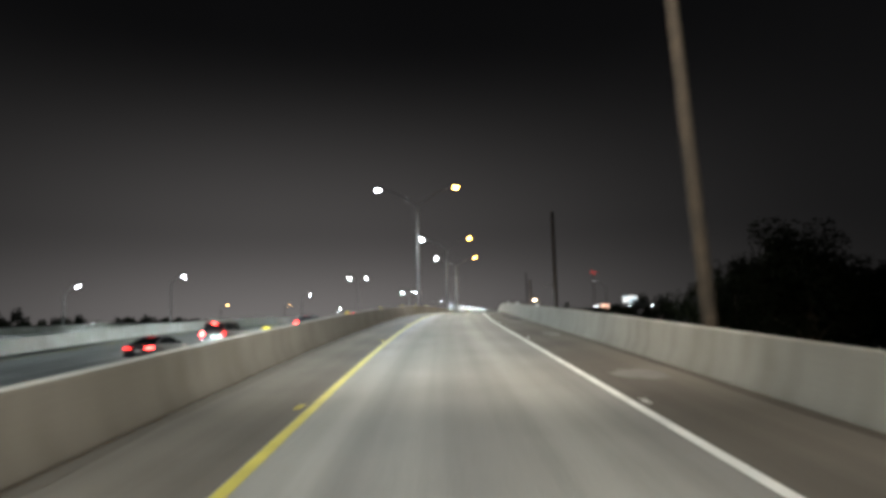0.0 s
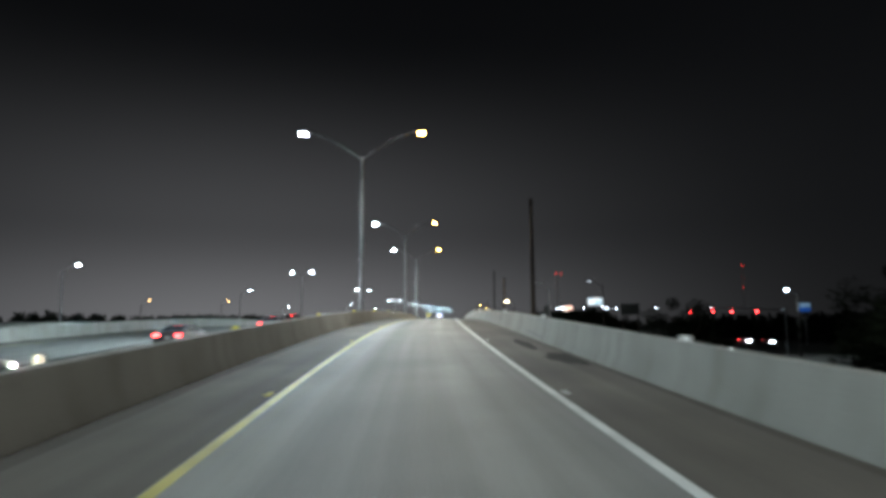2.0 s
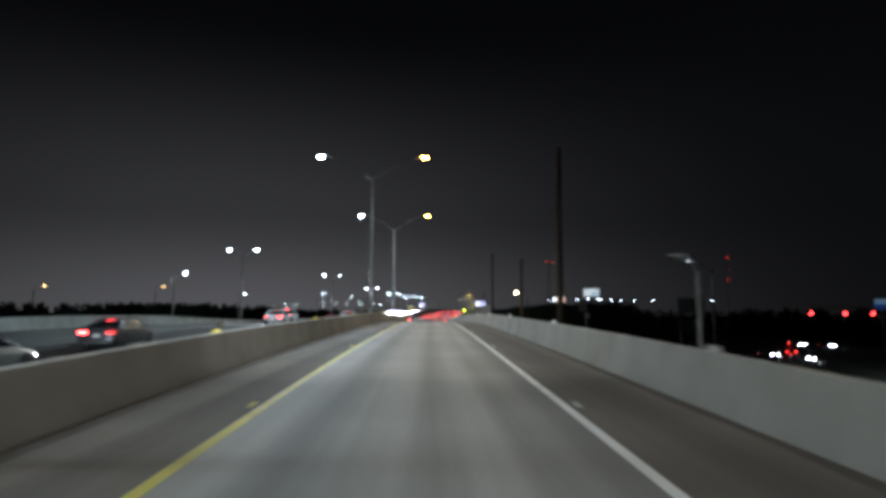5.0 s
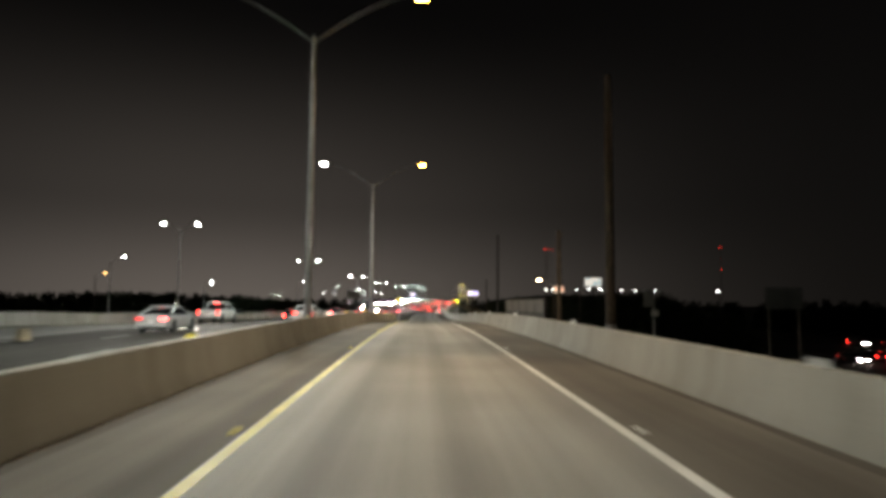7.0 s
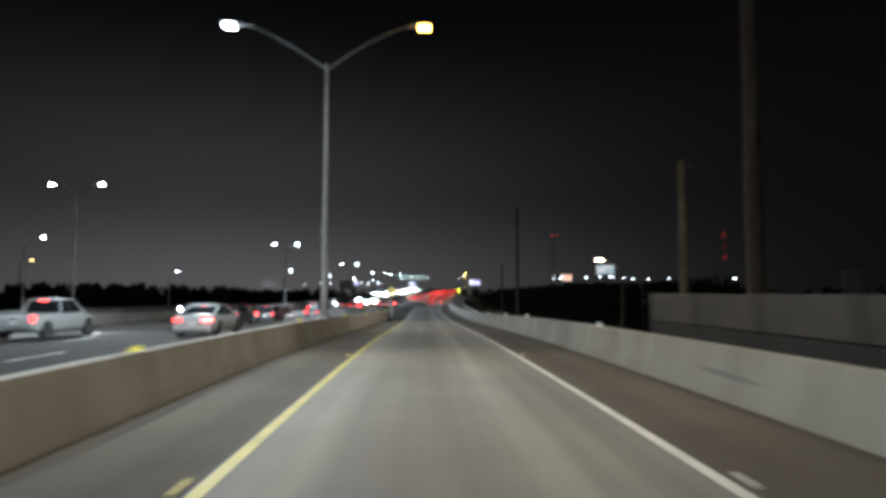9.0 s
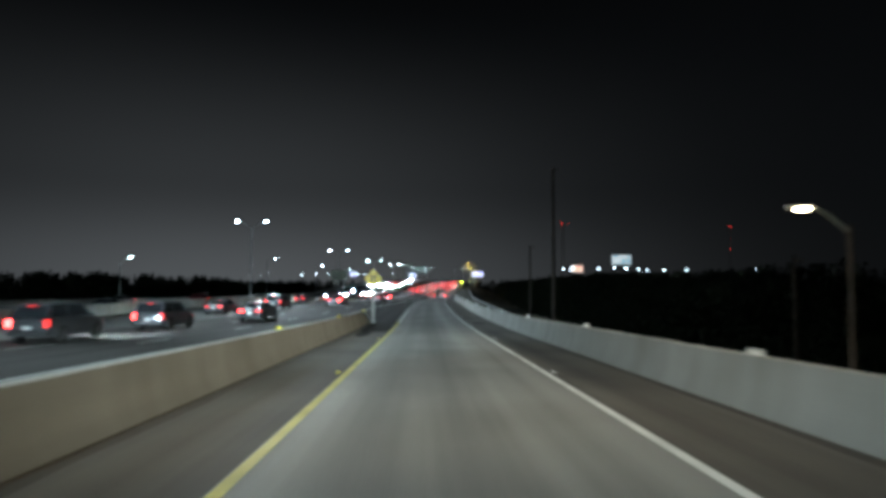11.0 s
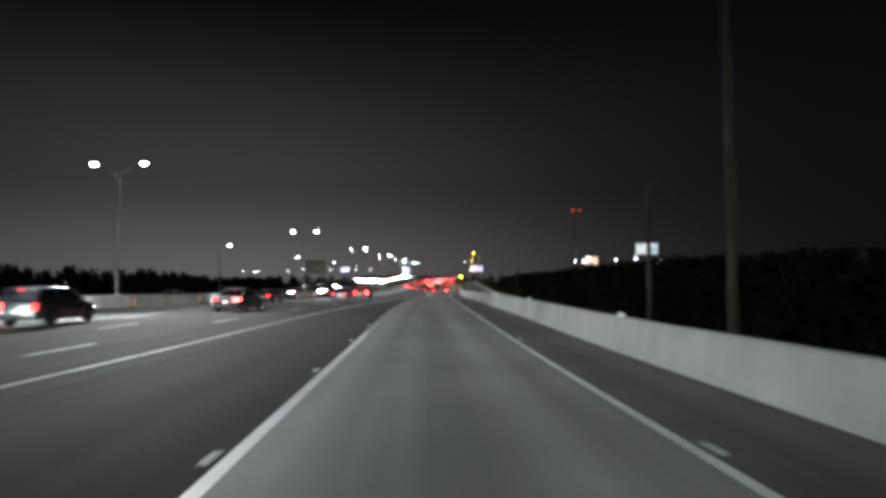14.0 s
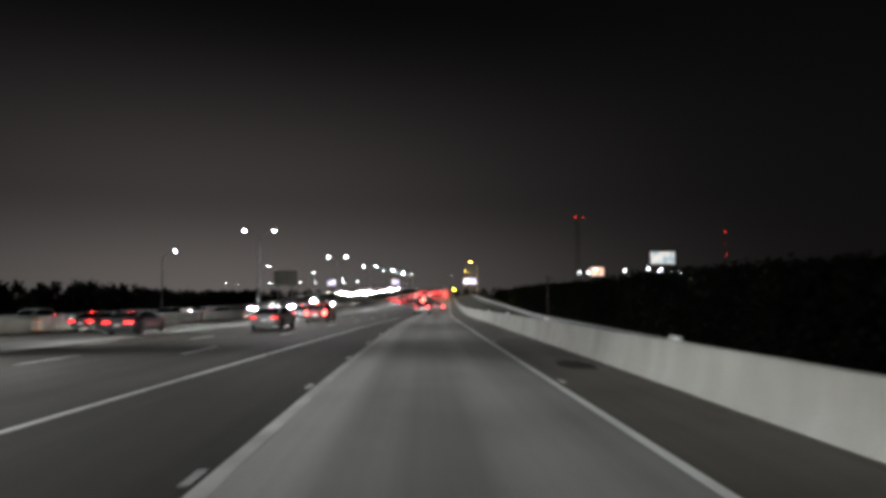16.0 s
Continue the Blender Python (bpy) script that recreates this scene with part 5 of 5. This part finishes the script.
MASTERS = {
    ("sedan", "dark"): car("sedan", "dark", "dark grey sedan with lit red tail lights"),
    ("sedan", "silver"): car("sedan", "silver", "silver sedan with lit red tail lights"),
    ("sedan", "white"): car("sedan", "white", "white sedan with lit red tail lights"),
    ("suv", "white"): car("suv", "white", "white sport utility car with lit tail lights"),
    ("suv", "red"): car("suv", "red", "deep red sport utility car with bright tail lights"),
    ("suv", "dark"): car("suv", "dark", "dark sport utility car with lit tail lights"),
    ("pickup", "white"): car("pickup", "white", "white pickup truck with lit red tail lights"),
    ("pickup", "red"): car("pickup", "red", "red pickup truck ahead with bright tail lights"),
}
for k in range(3):
    part("clearance_light", box((0.10, 0.06, 0.04), (-0.28 + 0.28 * k, 0.80, 1.915), bevel=0.01), SMALL_AMBER, MASTERS[("pickup", "red")], "small amber roof light")
used = set()


def park(kind, paint, x, y, back=False):
    turn = -heading(median_x if x < ramp_x(y) - 4 else ramp_x, y)
    m = pose(x, y, deck(x, y) + 0.005, 0, 0, turn + (180 if back else 0))
    key = (kind, paint)
    if key not in used:
        used.add(key)
        MASTERS[key].matrix_basis = m
        return MASTERS[key]
    return copy_thing(MASTERS[key], m)


# same way as the camera, on the highway and in the lane ahead
for kind, paint, x, y in (("sedan", "dark", -20.4, 39.5), ("suv", "dark", -19.8, 48.5), ("sedan", "dark", -18.0, 65.5), ("sedan", "silver", -17.0, 84.0), ("sedan", "dark", -18.2, 97.0),
                          ("sedan", "white", -17.2, 129.0), ("pickup", "white", -20.8, 151.0), ("sedan", "white", -12.5, 149.5), ("suv", "dark", -18.6, 177.0), ("suv", "dark", -17.8, 187.5),
                          ("sedan", "dark", -14.8, 199.0), ("suv", "dark", -18.4, 224.0), ("sedan", "dark", -12.9, 236.0), ("sedan", "dark", -22.0, 214.0), ("sedan", "dark", -17.4, 266.0), ("sedan", "silver", -9.6, 268.6),
                          ("suv", "red", -8.4, 284.0), ("sedan", "dark", -24.6, 277.0), ("suv", "dark", -11.4, 296.0), ("pickup", "red", 1.8, 318.0)):
    park(kind, paint, x, y)
rng = random.Random(5)
for kind, paint, text in (("sedan", "silver", "silver sedan far off in dense traffic"), ("suv", "dark", "dark sport utility car far off in dense traffic"), ("pickup", "white", "white pickup truck far off in dense traffic"), ("suv", "red", "deep red sport utility car far off in dense traffic")):
    MASTERS[(kind, "far " + paint)] = car(kind, paint, text, plain=True)
near_kinds = [("sedan", "dark"), ("suv", "white"), ("sedan", "silver"), ("suv", "dark"), ("suv", "red")]
far_kinds = [("sedan", "far silver"), ("suv", "far dark"), ("pickup", "far white"), ("suv", "far red"), ("suv", "far dark")]
# dense traffic ahead
for k in range(70):
    y = (322 + 24.0 * k if k < 6 else 425 + 6.6 * k) + rng.uniform(-2, 2)
    d = (8.7, 13.0, 17.0, 20.7, 24.4, 28.4)[(k * 5 + k // 6) % 6]
    park(*(near_kinds if k < 6 else far_kinds)[k % 5], median_x(y) + d + rng.uniform(-0.4, 0.4), y)
# oncoming, closing up to a queue far off
for k in range(150):
    y = (225 + 21.0 * k if k < 12 else 494 + 1.28 * k) + rng.uniform(-2, 2)
    d = (-5.1, -8.8, -12.4, -16.0)[(k * 3 + k // 5) % 4]
    park(*(near_kinds if k < 12 else far_kinds)[(k * 2) % 5], median_x(y) + d + rng.uniform(-0.3, 0.3), y, back=True)
# on the lower street, facing the ramp
for key, x, y in ((("sedan", "silver"), 61.5, 185.0), (("suv", "dark"), 66.0, 187.5), (("sedan", "white"), 62.0, 174.5), (("suv", "white"), 89.5, 224.5), (("sedan", "dark"), 95.0, 221.5)):
    street_car = tagged(copy_thing(MASTERS[key], pose(x, y, GROUND + 0.055, 0, 0, 0 if y == 187.5 else 180)), "car with its lights on along the lower street", "car", "cars on the lower street")
    for ob in street_car.children:
        if ob.name.startswith("head_light"):
            ob.material_slots[0].link = "OBJECT"
            ob.material_slots[0].material = STREET_HEAD


# head light beams of the nearer cars
def beam(x, y):
    data = bpy.data.lights.new("head_light_beam", "SPOT")
    data.energy, data.color, data.spot_size, data.spot_blend, data.shadow_soft_size = 420, (0.93, 0.98, 1.0), radians(64), 0.8, 0.2
    ob = new("head_light_beam", data)
    turn = math.radians(heading(median_x, y))
    eye = Vector((x + 2.62 * math.sin(turn), y + 2.62 * math.cos(turn), deck(x, y) + 0.62))
    ob.matrix_basis = look(eye, eye + Vector((math.sin(turn), math.cos(turn), -0.07)))


for x, y in ((-20.4, 39.5), (-18.0, 65.5), (-17.0, 84.0), (-17.2, 129.0), (-20.8, 151.4), (-12.5, 149.5), (-18.6, 177.0), (-14.8, 199.0), (-22.0, 214.0), (-12.9, 236.0), (-24.6, 277.0), (-17.4, 266.0)):
    beam(x, y)


# ---- trees ----
def tree(seed, height, spread, leaves):
    r = random.Random(seed)
    root = empty("tree")
    bm = bmesh.new()
    lean = Vector((r.uniform(-0.3, 0.3), r.uniform(-0.3, 0.3), 0))
    top = Vector((0, 0, height * 0.72)) + lean * 2
    add_tube(bm, [(0, 0, 0), tuple(lean * 0.6 + Vector((0, 0, height * 0.3))), tuple(top)], [height * 0.035, height * 0.026, height * 0.008], 9)
    ends = [top]
    for k in range(9):
        z = height * r.uniform(0.25, 0.62)
        a = 2 * math.pi * (k + r.random() * 0.7) / 9
        start = lean * (0.6 * z / height) + Vector((0, 0, z))
        out = spread * r.uniform(0.55, 0.95)
        mid = start + Vector((math.cos(a) * out * 0.5, math.sin(a) * out * 0.5, height * 0.10))
        end = start + Vector((math.cos(a) * out, math.sin(a) * out, height * r.uniform(0.12, 0.3)))
        add_tube(bm, [start, mid, end], [height * 0.013, height * 0.009, height * 0.003], 6)
        ends += [mid, end]
    part("trunk", bm, BARK, root, smooth=True)
    verts, faces = [], []
    clumps = []
    for e in ends:
        for _ in range(3):
            clumps.append((e + Vector((r.gauss(0, spread * 0.22), r.gauss(0, spread * 0.22), r.gauss(0, height * 0.07))), spread * r.uniform(0.16, 0.34)))
    for _ in range(leaves):
        c, s = clumps[r.randrange(len(clumps))]
        d = Vector((r.gauss(0, 1), r.gauss(0, 1), r.gauss(0, 0.7)))
        p = c + d.normalized() * s * r.random() ** 0.4
        if p.z < height * 0.12:
            continue
        u = Vector((r.gauss(0, 1), r.gauss(0, 1), r.gauss(0, 1))).normalized()
        v = u.orthogonal().normalized()
        a, b = r.uniform(0.10, 0.20), r.uniform(0.06, 0.11)
        n = len(verts)
        verts += [p - u * a, p + v * b, p + u * a, p - v * b]
        faces.append((n, n + 1, n + 2, n + 3))
    me = bpy.data.meshes.new("crown")
    me.from_pydata([tuple(v) for v in verts], [], faces)
    me.materials.append(LEAVES)
    crown = new("crown", me)
    crown.parent = root
    return tagged(root, "broad dark leafy tree below the raised road", "tree", "trees beside the ramp")


trees = [tree(3, 11.0, 4.6, 13000), tree(8, 13.0, 5.2, 15000), tree(21, 9.0, 4.0, 11000)]
placed = set()


def plant(i, x, y, turn, size):
    m = pose(x, y, GROUND - 0.05, 0, 0, turn) @ Matrix.Scale(size, 4)
    if i in placed:
        ob = copy_thing(trees[i], pose(x, y, GROUND - 0.05, 0, 0, turn))
        ob.scale = (size, size, size)
    else:
        placed.add(i)
        trees[i].matrix_basis = m
    return


tr = random.Random(11)
for x, y, s in ((15.5, 43, 0.75), (18.5, 40, 0.88), (22, 46, 1.0), (26, 42, 1.05), (31, 47, 1.05), (20, 52, 0.85), (37, 44, 1.15), (28, 55, 0.9), (44, 52, 1.0), (35, 34, 1.1), (24, 33, 1.0), (29, 22, 1.0), (22, 86, 0.92)):
    plant(tr.randrange(3), x, y, tr.uniform(0, 360), s)

def far_woods(name, rows, label, seed, leaves=150, size=1.0, low=0.08):
    """Far trees in a belt, each a trunk and clumps of leaf faces, joined into one mass."""
    r = random.Random(seed)
    verts, faces = [], []
    for x, y, h in rows:
        w = h * r.uniform(0.35, 0.5)
        for _ in range(leaves):
            t = r.random()
            a = r.uniform(0, 2 * math.pi)
            rad = w * math.sqrt(max(0.05, 1 - (2 * t - 0.75) ** 2)) * r.random() ** 0.3
            p = Vector((x + rad * math.cos(a), y + rad * math.sin(a), GROUND + h * (low + (1 - low) * t) * r.uniform(0.85, 1.03)))
            u = Vector((r.gauss(0, 1), r.gauss(0, 1), r.gauss(0, 0.8))).normalized()
            v = u.orthogonal().normalized()
            s = h * r.uniform(0.05, 0.12) * size
            n = len(verts)
            verts += [p - u * s, p + v * s * 0.7, p + u * s, p - v * s * 0.7]
            faces.append((n, n + 1, n + 2, n + 3))
        n = len(verts)
        for k in range(5):
            a = 2 * math.pi * k / 5
            verts += [Vector((x + 0.3 * math.cos(a), y + 0.3 * math.sin(a), GROUND)), Vector((x + 0.15 * math.cos(a), y + 0.15 * math.sin(a), GROUND + h * 0.6))]
        for k in range(5):
            j = (k + 1) % 5
            faces.append((n + 2 * k, n + 2 * j, n + 2 * j + 1, n + 2 * k + 1))
    me = bpy.data.meshes.new(name)
    me.from_pydata([tuple(v) for v in verts], [], faces)
    me.materials.append(LEAVES)
    return tagged(new(name, me), label, "woods", kind="stuff")


wr = random.Random(4)
far_woods("far_woods_west", [(-105 - 40 * wr.random() + 0.05 * y, y, 10.6 + 0.9 * math.sin(y * 0.021) + wr.uniform(-0.7, 0.7)) for y in [20 + 1.6 * k for k in range(380)]], "dark belt of trees beyond the far carriageway", 7, 420, 0.45, 0.0)
far_woods("far_woods_east", [(104 + 50 * wr.random() + 0.02 * y, y, wr.uniform(8.5, 10.5)) for y in [130 + 1.8 * k for k in range(120)]], "dark mass of trees beyond the lower ground", 9, 200, 0.7, 0.0)
belt = []
for k in range(300):
    y = 186 + 1.25 * k
    grow = min(1.0, 0.55 + (y - 186) / 70)
    for row in range(3):
        belt.append((ramp_x(y) + 31 + 7.0 * row + wr.uniform(-3, 3), y + wr.uniform(-2, 2), (9.9 + 0.5 * row + 0.5 * math.sin(y * 0.045) + wr.uniform(-0.5, 0.5)) * grow))
far_woods("woods_beside_ramp", belt, "dense dark woods beside the raised road", 15, 620, 0.3, 0.0)
far_woods("far_woods_ahead", [(-260 + 5.5 * k + wr.uniform(-3, 3), 1150 + wr.uniform(-60, 60), wr.uniform(11, 17)) for k in range(140)], "dark far tree line across the horizon", 12, 200, 0.7)
